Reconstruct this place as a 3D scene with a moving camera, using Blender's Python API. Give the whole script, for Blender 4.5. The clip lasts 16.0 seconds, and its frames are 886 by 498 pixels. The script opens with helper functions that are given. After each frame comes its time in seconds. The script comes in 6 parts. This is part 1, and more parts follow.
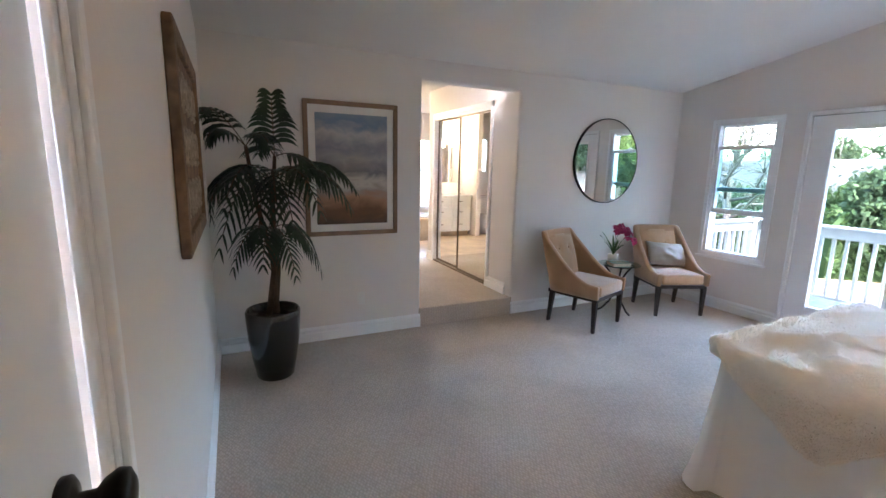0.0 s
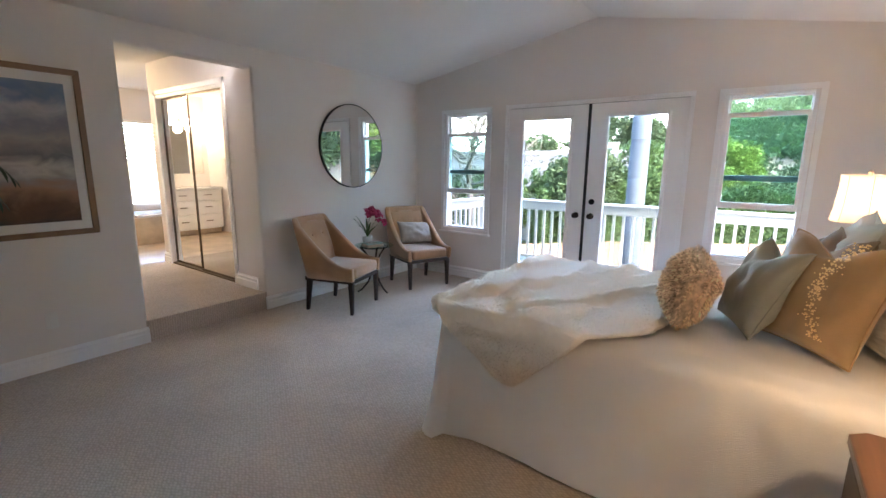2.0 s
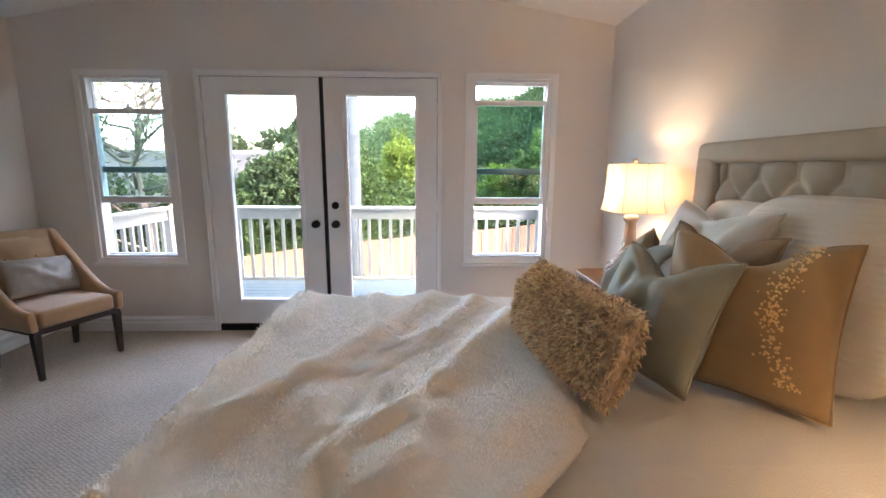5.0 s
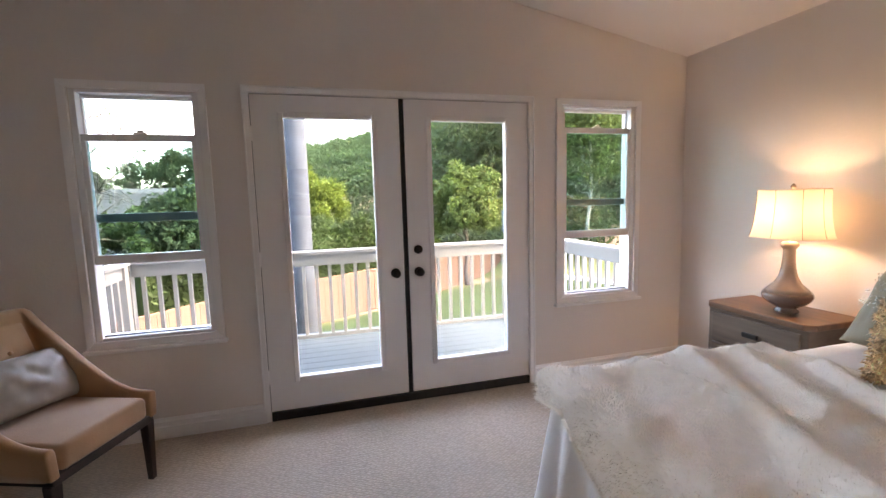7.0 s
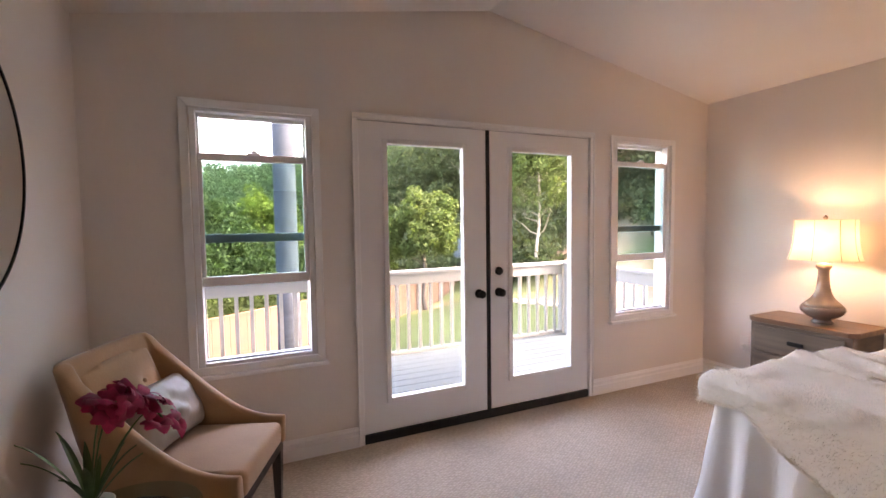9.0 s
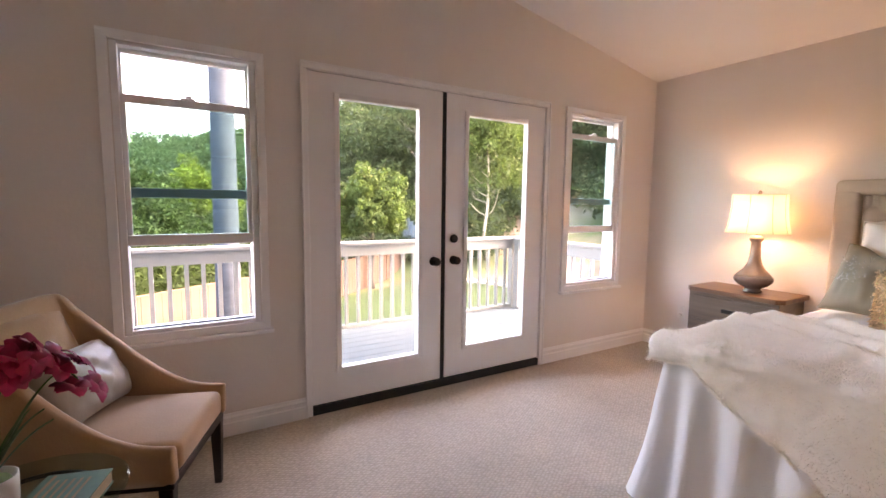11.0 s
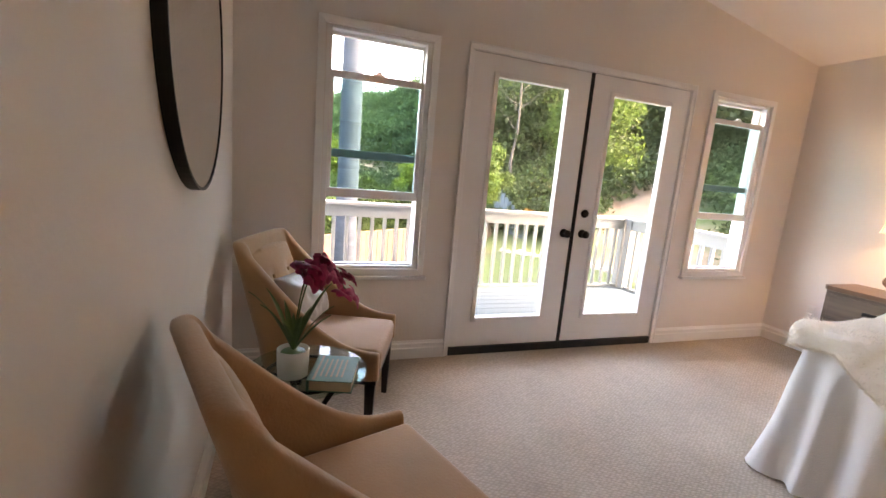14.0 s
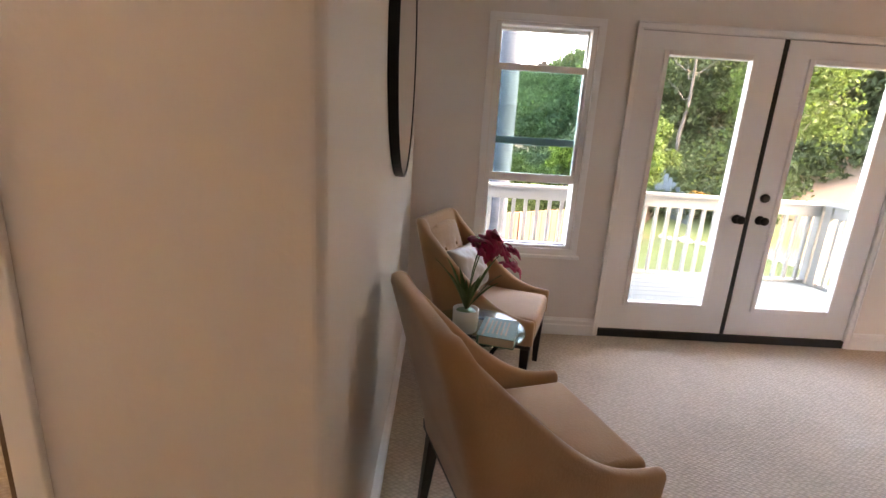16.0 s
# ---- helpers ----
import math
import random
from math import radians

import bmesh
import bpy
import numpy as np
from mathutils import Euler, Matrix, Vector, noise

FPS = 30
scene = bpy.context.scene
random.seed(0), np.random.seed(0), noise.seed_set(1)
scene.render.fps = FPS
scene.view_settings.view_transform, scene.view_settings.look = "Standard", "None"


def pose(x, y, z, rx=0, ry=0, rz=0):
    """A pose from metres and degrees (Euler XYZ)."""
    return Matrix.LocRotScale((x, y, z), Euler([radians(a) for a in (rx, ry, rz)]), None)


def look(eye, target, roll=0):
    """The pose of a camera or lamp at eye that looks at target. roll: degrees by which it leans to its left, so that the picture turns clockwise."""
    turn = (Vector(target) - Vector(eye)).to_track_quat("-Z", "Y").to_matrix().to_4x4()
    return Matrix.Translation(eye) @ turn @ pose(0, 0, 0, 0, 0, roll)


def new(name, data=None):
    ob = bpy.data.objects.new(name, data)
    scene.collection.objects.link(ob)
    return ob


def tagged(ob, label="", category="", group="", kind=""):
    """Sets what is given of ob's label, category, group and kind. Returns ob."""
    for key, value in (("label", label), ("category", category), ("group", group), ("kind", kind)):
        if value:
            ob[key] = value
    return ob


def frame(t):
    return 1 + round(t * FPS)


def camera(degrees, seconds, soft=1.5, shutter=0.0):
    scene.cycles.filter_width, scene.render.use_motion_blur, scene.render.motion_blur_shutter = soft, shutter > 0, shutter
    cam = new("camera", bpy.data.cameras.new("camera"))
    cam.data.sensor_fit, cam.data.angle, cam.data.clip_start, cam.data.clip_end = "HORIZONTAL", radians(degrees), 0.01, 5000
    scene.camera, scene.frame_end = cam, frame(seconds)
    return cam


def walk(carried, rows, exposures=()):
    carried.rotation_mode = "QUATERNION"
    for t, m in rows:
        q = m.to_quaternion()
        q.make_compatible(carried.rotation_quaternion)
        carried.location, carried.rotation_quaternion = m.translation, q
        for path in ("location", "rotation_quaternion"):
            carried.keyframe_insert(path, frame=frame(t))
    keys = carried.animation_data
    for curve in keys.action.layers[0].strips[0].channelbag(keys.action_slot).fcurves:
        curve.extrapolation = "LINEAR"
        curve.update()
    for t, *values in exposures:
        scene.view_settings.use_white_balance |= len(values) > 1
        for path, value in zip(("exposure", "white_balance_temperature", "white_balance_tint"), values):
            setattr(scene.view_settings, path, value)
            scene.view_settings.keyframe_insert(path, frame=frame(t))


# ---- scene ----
cam = camera(90.0, 16.0)
EXPOSURES = [(0, 5.9, 6050, 14), (1.5, 5.65, 6250, 14), (3, 5.24, 6850, 17), (5.5, 5.13, 7350, 20), (7, 4.88, 8050, 26), (9.5, 5.2, 8950, 36), (12.5, 5.28, 9150, 35), (14, 5.35, 9350, 28), (16, 5.44, 9150, 28)]
PATH = [
    (0, (0.74, 1.007, 1.545), (1.584, 2.785, 1.185), 1.2),
    (0.5, (0.79, 0.985, 1.521), (1.786, 2.677, 1.14), 1.0),
    (1, (0.854, 0.95, 1.523), (2.044, 2.509, 1.132), 0.8),
    (1.5, (0.933, 0.905, 1.452), (2.328, 2.29, 1.081), 0.4),
    (2, (0.992, 0.886, 1.468), (2.573, 2.051, 1.091), 0.6),
    (2.5, (1.089, 0.819, 1.44), (2.832, 1.729, 1.077), 0.1),
    (3, (1.207, 0.78, 1.436), (3.082, 1.366, 1.058), -0.2),
    (3.2, (1.24, 0.794, 1.419), (3.134, 1.318, 1.045), -0.3),
    (5.3, (2.189, 1.845, 1.392), (4.157, 1.717, 1.059), 0.3),
    (5.5, (2.255, 1.999, 1.401), (4.222, 1.816, 1.09), 0.2),
    (6, (2.42, 2.349, 1.465), (4.369, 1.986, 1.2), -0.2),
    (6.5, (2.653, 2.72, 1.442), (4.586, 2.265, 1.204), -1.0),
    (7, (2.774, 3.1, 1.426), (4.687, 2.561, 1.203), -1.6),
    (7.5, (2.85, 3.381, 1.46), (4.744, 2.774, 1.248), -2.0),
    (8, (2.971, 3.653, 1.46), (4.856, 3.01, 1.28), -1.6),
    (8.5, (3.033, 3.924, 1.475), (4.907, 3.245, 1.315), -1.4),
    (9, (2.973, 4.122, 1.439), (4.798, 3.312, 1.324), -0.8),
    (9.5, (3.05, 4.216, 1.331), (4.783, 3.226, 1.213), 0.9),
    (9.7, (3.085, 4.204, 1.265), (4.798, 3.178, 1.147), 1.4),
    (11.8, (3.024, 4.111, 1.382), (4.749, 3.13, 1.133), 1.0),
    (12, (2.978, 4.149, 1.388), (4.746, 3.238, 1.179), 1.1),
    (12.5, (2.923, 4.263, 1.381), (4.763, 3.493, 1.234), 1.3),
    (13, (2.941, 4.403, 1.326), (4.802, 3.694, 1.147), 2.3),
    (13.5, (3.036, 4.554, 1.299), (4.89, 3.852, 1.032), 3.8),
    (14, (2.944, 4.598, 1.316), (4.793, 3.918, 0.969), 5.0),
    (14.5, (2.851, 4.634, 1.33), (4.736, 4.073, 0.965), 4.8),
    (15, (2.773, 4.671, 1.337), (4.696, 4.305, 0.926), 5.1),
    (15.5, (2.711, 4.694, 1.298), (4.655, 4.523, 0.857), 4.8),
    (16, (2.725, 4.713, 1.345), (4.667, 4.666, 0.866), 3.6),
]
walk(cam, [(t, look(eye, target, roll)) for t, eye, target, roll in PATH], EXPOSURES)

# ---- world, sun and lamps ----
world = bpy.data.worlds.new("world")
scene.world = world
world.use_nodes = True
wn = world.node_tree
bgn = wn.nodes["Background"]
sky = wn.nodes.new("ShaderNodeTexSky")
sky.sky_type = "NISHITA"
sky.sun_disc = False
sky.sun_elevation = radians(38)
sky.sun_rotation = radians(200)
sky.air_density, sky.dust_density, sky.ozone_density = 1.0, 2.5, 1.0
wn.links.new(sky.outputs[0], bgn.inputs[0])
SKY, SUN, LAMP = 0.15, 0.5, 0.34
bgn.inputs[1].default_value = SKY
sun_data = bpy.data.lights.new("sun", "SUN")
sun_data.energy, sun_data.angle, sun_data.color = SUN, radians(12), (1.0, 0.97, 0.92)
sun_ob = new("sun", sun_data)
sun_ob.matrix_world = look((0, 0, 30), (0 + 8 * math.sin(radians(20)), 14, 12))


def bulb(name, place, power, colour, size=0.04):
    data = bpy.data.lights.new(name, "POINT")
    data.energy, data.color, data.shadow_soft_size = power, colour, size
    ob = new(name, data)
    ob.location = place
    return ob


# ---- materials ----
def mat(name, col, rough=0.6, metal=0.0, var=0.12, scale=6.0, bump=0.0, bscale=150.0, spec=0.5, stretch=(1, 1, 1),
        vary=0.0, sheen=0.0, coat=0.0, island=0.0):
    m = bpy.data.materials.new(name)
    m.use_nodes = True
    nt = m.node_tree
    b = nt.nodes["Principled BSDF"]
    b.inputs["Roughness"].default_value = rough
    b.inputs["Metallic"].default_value = metal
    b.inputs["Specular IOR Level"].default_value = spec
    b.inputs["Sheen Weight"].default_value = sheen
    b.inputs["Coat Weight"].default_value = coat
    tc = nt.nodes.new("ShaderNodeTexCoord")
    mp = nt.nodes.new("ShaderNodeMapping")
    mp.inputs["Scale"].default_value = stretch
    nt.links.new(tc.outputs["Object"], mp.inputs[0])
    n1 = nt.nodes.new("ShaderNodeTexNoise")
    n1.inputs["Scale"].default_value = scale
    n1.inputs["Detail"].default_value = 6
    nt.links.new(mp.outputs[0], n1.inputs[0])
    ramp = nt.nodes.new("ShaderNodeMapRange")
    ramp.inputs["From Min"].default_value, ramp.inputs["From Max"].default_value = 0.3, 0.7
    ramp.inputs["To Min"].default_value, ramp.inputs["To Max"].default_value = 1 - var, 1 + var
    nt.links.new(n1.outputs[0], ramp.inputs[0])
    last = ramp.outputs[0]
    if vary or island:
        src = nt.nodes.new("ShaderNodeObjectInfo") if vary else nt.nodes.new("ShaderNodeNewGeometry")
        r2 = nt.nodes.new("ShaderNodeMapRange")
        w = vary or island
        r2.inputs["To Min"].default_value, r2.inputs["To Max"].default_value = 1 - w, 1 + w
        nt.links.new(src.outputs["Random" if vary else "Random Per Island"], r2.inputs[0])
        mu = nt.nodes.new("ShaderNodeMath")
        mu.operation = "MULTIPLY"
        nt.links.new(last, mu.inputs[0])
        nt.links.new(r2.outputs[0], mu.inputs[1])
        last = mu.outputs[0]
    mx = nt.nodes.new("ShaderNodeVectorMath")
    mx.operation = "SCALE"
    mx.inputs[0].default_value = col
    nt.links.new(last, mx.inputs["Scale"])
    nt.links.new(mx.outputs[0], b.inputs["Base Color"])
    if bump:
        n2 = nt.nodes.new("ShaderNodeTexNoise")
        n2.inputs["Scale"].default_value = bscale
        n2.inputs["Detail"].default_value = 4
        nt.links.new(mp.outputs[0], n2.inputs[0])
        bp = nt.nodes.new("ShaderNodeBump")
        bp.inputs["Strength"].default_value = bump
        bp.inputs["Distance"].default_value = 0.01
        nt.links.new(n2.outputs[0], bp.inputs["Height"])
        nt.links.new(bp.outputs[0], b.inputs["Normal"])
    return m


WALL = mat("wall_paint", (0.775, 0.725, 0.685), 0.55, var=0.02, scale=1.5, bump=0.12, bscale=60, spec=0.3)
CEIL = mat("ceiling_paint", (0.81, 0.775, 0.745), 0.8, var=0.02, scale=1.5, bump=0.15, bscale=50, spec=0.2)
TRIM = mat("trim_paint", (0.86, 0.855, 0.85), 0.35, var=0.02, scale=3)
DOORP = mat("door_paint", (0.84, 0.83, 0.825), 0.4, var=0.02, scale=3)
VINYL = mat("window_vinyl", (0.85, 0.85, 0.85), 0.35, var=0.02)
TEAL = mat("sash_bar", (0.30, 0.36, 0.35), 0.4, var=0.05)
BLACK = mat("black_metal", (0.015, 0.013, 0.012), 0.4, metal=0.6, var=0.15)
SEAL = mat("black_seal", (0.012, 0.012, 0.013), 0.6, var=0.1)
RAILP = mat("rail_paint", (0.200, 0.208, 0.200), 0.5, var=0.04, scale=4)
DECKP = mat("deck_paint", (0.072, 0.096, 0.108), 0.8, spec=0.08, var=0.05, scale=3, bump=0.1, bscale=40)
CREAM = mat("coverlet", (0.85, 0.835, 0.82), 0.9, var=0.03, scale=3, bump=0.35, bscale=220, spec=0.1, sheen=0.3)
FUR = mat("fur", (0.97, 0.92, 0.85), 1.0, var=0.02, scale=30, bump=0.35, bscale=45, spec=0.0, sheen=0.15)
FURL = None
SUEDE = mat("chair_suede", (0.44, 0.255, 0.135), 0.85, var=0.10, scale=5, bump=0.15, bscale=120, spec=0.15, sheen=0.5)
DARKWOOD = mat("espresso_wood", (0.030, 0.014, 0.010), 0.35, var=0.3, scale=14, stretch=(1, 1, 0.15))
SATIN = mat("satin_pillow", (0.34, 0.285, 0.24), 0.5, var=0.08, scale=9, bump=0.15, bscale=25, sheen=0.3)
SHAG = mat("shag", (0.92, 0.71, 0.49), 0.9, var=0.3, scale=40, bump=0.6, bscale=120, spec=0.1, island=0.35)
SAGE = mat("sage_pillow", (0.38, 0.39, 0.32), 0.6, var=0.08, scale=8, bump=0.12, bscale=180, sheen=0.2)
GOLD = mat("gold_pillow", (0.46, 0.31, 0.155), 0.5, var=0.08, scale=8, bump=0.12, bscale=180, sheen=0.2)
TAUPE = mat("taupe_pillow", (0.36, 0.28, 0.20), 0.6, var=0.08, scale=8, bump=0.12, bscale=180)
OLIVEP = mat("olive_pillow", (0.27, 0.235, 0.17), 0.6, var=0.08, scale=8, bump=0.12, bscale=180)
SILVER = mat("silver_sequin", (0.8, 0.8, 0.76), 0.2, metal=1.0, var=0.1)
SEQUIN = mat("gold_foil", (1.0, 0.78, 0.42), 0.45, metal=1.0, var=0.1)
SHAM = mat("white_sham", (0.80, 0.77, 0.72), 0.85, var=0.03, scale=5, bump=0.15, bscale=150, spec=0.1)
SHAMR = mat("ribbed_sham", (0.84, 0.81, 0.76), 0.85, var=0.03, scale=5, spec=0.1)
_w = SHAMR.node_tree.nodes.new("ShaderNodeTexWave")
_w.bands_direction = "Z"
_w.inputs["Scale"].default_value = 14
_w.inputs["Distortion"].default_value = 0.8
_w.inputs["Detail Scale"].default_value = 0.6
_b = SHAMR.node_tree.nodes.new("ShaderNodeBump")
_b.inputs["Strength"].default_value, _b.inputs["Distance"].default_value = 0.35, 0.006
SHAMR.node_tree.links.new(SHAMR.node_tree.nodes["Texture Coordinate"].outputs["Object"], _w.inputs[0])
SHAMR.node_tree.links.new(_w.outputs[1], _b.inputs["Height"])
SHAMR.node_tree.links.new(_b.outputs[0], SHAMR.node_tree.nodes["Principled BSDF"].inputs["Normal"])
TUFT = mat("headboard_fabric", (0.52, 0.45, 0.37), 0.85, var=0.05, scale=12, bump=0.25, bscale=350, spec=0.15)
NSTOP = mat("walnut_top", (0.17, 0.085, 0.045), 0.35, var=0.3, scale=9, stretch=(0.25, 3, 1), bump=0.05, bscale=40)
NSFACE = mat("grey_wood", (0.125, 0.085, 0.060), 0.5, var=0.25, scale=9, stretch=(0.25, 1, 3), bump=0.08, bscale=60)
CERAM = mat("ceramic", (0.31, 0.235, 0.19), 0.08, var=0.15, scale=6, coat=0.6)
CERAMD = mat("ceramic_dark", (0.16, 0.11, 0.095), 0.08, var=0.2, scale=6, coat=0.6)
POTB = mat("black_pot", (0.008, 0.008, 0.009), 0.18, var=0.3, scale=5, coat=0.4)
SOIL = mat("soil", (0.03, 0.02, 0.014), 0.95, var=0.4, scale=40, bump=1.0, bscale=80)
STEM = mat("palm_stem", (0.10, 0.06, 0.035), 0.8, var=0.3, scale=25, bump=0.5, bscale=70)
FROND = mat("frond", (0.020, 0.042, 0.022), 0.42, var=0.25, scale=8, island=0.3)
POTW = mat("white_pot", (0.72, 0.70, 0.66), 0.35, var=0.03)
PETAL = mat("orchid_petal", (0.36, 0.012, 0.075), 0.55, var=0.35, scale=30, island=0.25)
LEAFG = mat("leaf_green", (0.07, 0.13, 0.035), 0.45, var=0.2, scale=20, island=0.2)
BOOKG = mat("book_cloth", (0.085, 0.19, 0.135), 0.6, var=0.1, scale=60)
BOOKP = mat("book_pages", (0.62, 0.52, 0.38), 0.8, var=0.1, scale=2, stretch=(1, 1, 300))
TAN = mat("book_tan", (0.35, 0.22, 0.12), 0.6)
FRAMEW = mat("frame_wood", (0.24, 0.15, 0.09), 0.5, var=0.2, scale=12, stretch=(1, 1, 0.4))
MATW = mat("mat_board", (0.80, 0.78, 0.75), 0.8, var=0.01)
RUSTIC = mat("carved_wood", (0.20, 0.12, 0.07), 0.7, var=0.45, scale=14, bump=0.8, bscale=35)
LIMEW = mat("lime_wash", (0.42, 0.34, 0.25), 0.8, var=0.35, scale=30)
PLATE = mat("switch_plate", (0.78, 0.76, 0.72), 0.35, var=0.01)
TILE = mat("bath_tile", (0.48, 0.37, 0.25), 0.3, var=0.25, scale=4)
CABW = mat("cabinet_white", (0.80, 0.79, 0.76), 0.4, var=0.02)
TOWEL = mat("towel", (0.72, 0.66, 0.62), 0.95, var=0.05, bump=0.5, bscale=150)
PORC = mat("porcelain", (0.82, 0.82, 0.82), 0.1, var=0.01, coat=0.3)
BRONZE = mat("bronze_frame", (0.16, 0.12, 0.08), 0.3, metal=0.8, var=0.1)
STUCCO = mat("stucco", (0.18, 0.185, 0.185), 0.9, spec=0.08, var=0.05, bump=0.2, bscale=60)
ROOFT = mat("roof_tile", (0.042, 0.042, 0.045), 0.85, spec=0.08, var=0.25, scale=5, vary=0.5)
FENCE = mat("fence_wood", (0.088, 0.056, 0.042), 0.8, spec=0.08, var=0.10, scale=2, vary=0.10)
FENCEP = mat("fence_post", (0.13, 0.08, 0.055), 0.8, spec=0.08, var=0.15)
LAWN = mat("lawn", (0.022, 0.037, 0.016), 0.9, spec=0.08, var=0.25, scale=1.2, bump=0.6, bscale=30)
BARKG = mat("palm_bark", (0.036, 0.045, 0.056), 0.9, spec=0.08, var=0.2, scale=3, stretch=(1, 1, 4), bump=0.5, bscale=25)
BARKW = mat("pale_bark", (0.24, 0.22, 0.19), 0.9, spec=0.08, var=0.2, scale=5)
BARKD = mat("grey_bark", (0.075, 0.068, 0.060), 0.9, spec=0.08, var=0.3, scale=8)


def leafy(m, share=0.4):
    """Lets light through a leaf material."""
    nt = m.node_tree
    b = nt.nodes["Principled BSDF"]
    col = b.inputs["Base Color"].links[0].from_socket
    sc3 = nt.nodes.new("ShaderNodeVectorMath")
    sc3.operation = "MULTIPLY"
    sc3.inputs[1].default_value = (1.5, 1.55, 1.0)
    nt.links.new(col, sc3.inputs[0])
    t = nt.nodes.new("ShaderNodeBsdfTranslucent")
    nt.links.new(sc3.outputs[0], t.inputs[0])
    mx = nt.nodes.new("ShaderNodeMixShader")
    mx.inputs[0].default_value = share
    nt.links.new(b.outputs[0], mx.inputs[1])
    nt.links.new(t.outputs[0], mx.inputs[2])
    nt.links.new(mx.outputs[0], nt.nodes["Material Output"].inputs[0])


HEDGE = mat("hedge_leaf", (0.024, 0.042, 0.015), 0.6, spec=0.08, var=0.3, scale=0.8, island=0.4)
YELL = mat("yellow_leaf", (0.066, 0.096, 0.020), 0.6, spec=0.08, var=0.2, scale=0.8, island=0.3)
LIME = mat("lime_leaf", (0.044, 0.070, 0.022), 0.6, spec=0.08, var=0.25, scale=0.8, island=0.4)
OLIVE = mat("olive_leaf", (0.026, 0.041, 0.021), 0.7, spec=0.08, var=0.3, scale=0.5, island=0.4)
FAR = mat("far_leaf", (0.026, 0.048, 0.024), 0.8, spec=0.08, var=0.35, scale=0.08, island=0.2)
ORANGE = mat("dry_leaf", (0.30, 0.15, 0.04), 0.8, spec=0.08, var=0.25, island=0.3)
for _m in (HEDGE, YELL, LIME, OLIVE, FAR, ORANGE):
    leafy(_m)
STONE = mat("edging_stone", (0.38, 0.34, 0.30), 0.9, var=0.2, vary=0.2)


def carpet_mat(name, col):
    m = mat(name, col, 0.95, var=0.11, scale=1.6, spec=0.08, sheen=0.12)
    nt = m.node_tree
    b = nt.nodes["Principled BSDF"]
    tc = nt.nodes["Texture Coordinate"]
    mp = nt.nodes.new("ShaderNodeMapping")
    mp.inputs["Rotation"].default_value = (0, 0, radians(45))
    mp.inputs["Scale"].default_value = (1.0, 0.6, 1)
    nt.links.new(tc.outputs["Object"], mp.inputs[0])
    v = nt.nodes.new("ShaderNodeTexVoronoi")
    v.inputs["Scale"].default_value = 75
    v.inputs["Randomness"].default_value = 0.45
    nt.links.new(mp.outputs[0], v.inputs[0])
    bp = nt.nodes.new("ShaderNodeBump")
    bp.inputs["Strength"].default_value = 0.65
    bp.inputs["Distance"].default_value = 0.006
    bp.invert = True
    nt.links.new(v.outputs["Distance"], bp.inputs["Height"])
    nt.links.new(bp.outputs[0], b.inputs["Normal"])
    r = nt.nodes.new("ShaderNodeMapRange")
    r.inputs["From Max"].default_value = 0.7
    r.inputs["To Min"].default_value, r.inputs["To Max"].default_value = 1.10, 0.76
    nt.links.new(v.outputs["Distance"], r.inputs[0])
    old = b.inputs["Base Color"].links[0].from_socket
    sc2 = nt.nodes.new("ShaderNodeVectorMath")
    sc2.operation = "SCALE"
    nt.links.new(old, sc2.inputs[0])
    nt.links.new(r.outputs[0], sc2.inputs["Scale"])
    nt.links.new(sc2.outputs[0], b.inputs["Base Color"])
    return m


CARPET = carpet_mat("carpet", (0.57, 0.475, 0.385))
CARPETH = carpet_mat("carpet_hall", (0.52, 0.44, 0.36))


def slope_mat():
    m = mat("ground_soil", (0.15, 0.11, 0.08), 0.95, spec=0.08, var=0.3, scale=0.4, bump=0.8, bscale=4)
    nt = m.node_tree
    b = nt.nodes["Principled BSDF"]
    old = b.inputs["Base Color"].links[0].from_socket
    n = nt.nodes.new("ShaderNodeTexNoise")
    n.inputs["Scale"].default_value = 0.15
    n.inputs["Detail"].default_value = 8
    nt.links.new(nt.nodes["Texture Coordinate"].outputs["Object"], n.inputs[0])
    r = nt.nodes.new("ShaderNodeMapRange")
    r.inputs["From Min"].default_value, r.inputs["From Max"].default_value = 0.42, 0.58
    nt.links.new(n.outputs[0], r.inputs[0])
    mix = nt.nodes.new("ShaderNodeMix")
    mix.data_type = "RGBA"
    nt.links.new(r.outputs[0], mix.inputs[0])
    nt.links.new(old, mix.inputs[6])
    mix.inputs[7].default_value = (0.055, 0.075, 0.03, 1)
    nt.links.new(mix.outputs[2], b.inputs["Base Color"])
    return m


SLOPE = slope_mat()


def mirror_mat():
    m = bpy.data.materials.new("mirror_glass")
    m.use_nodes = True
    b = m.node_tree.nodes["Principled BSDF"]
    b.inputs["Base Color"].default_value = (0.88, 0.89, 0.88, 1)
    b.inputs["Metallic"].default_value = 1
    b.inputs["Roughness"].default_value = 0.005
    return m


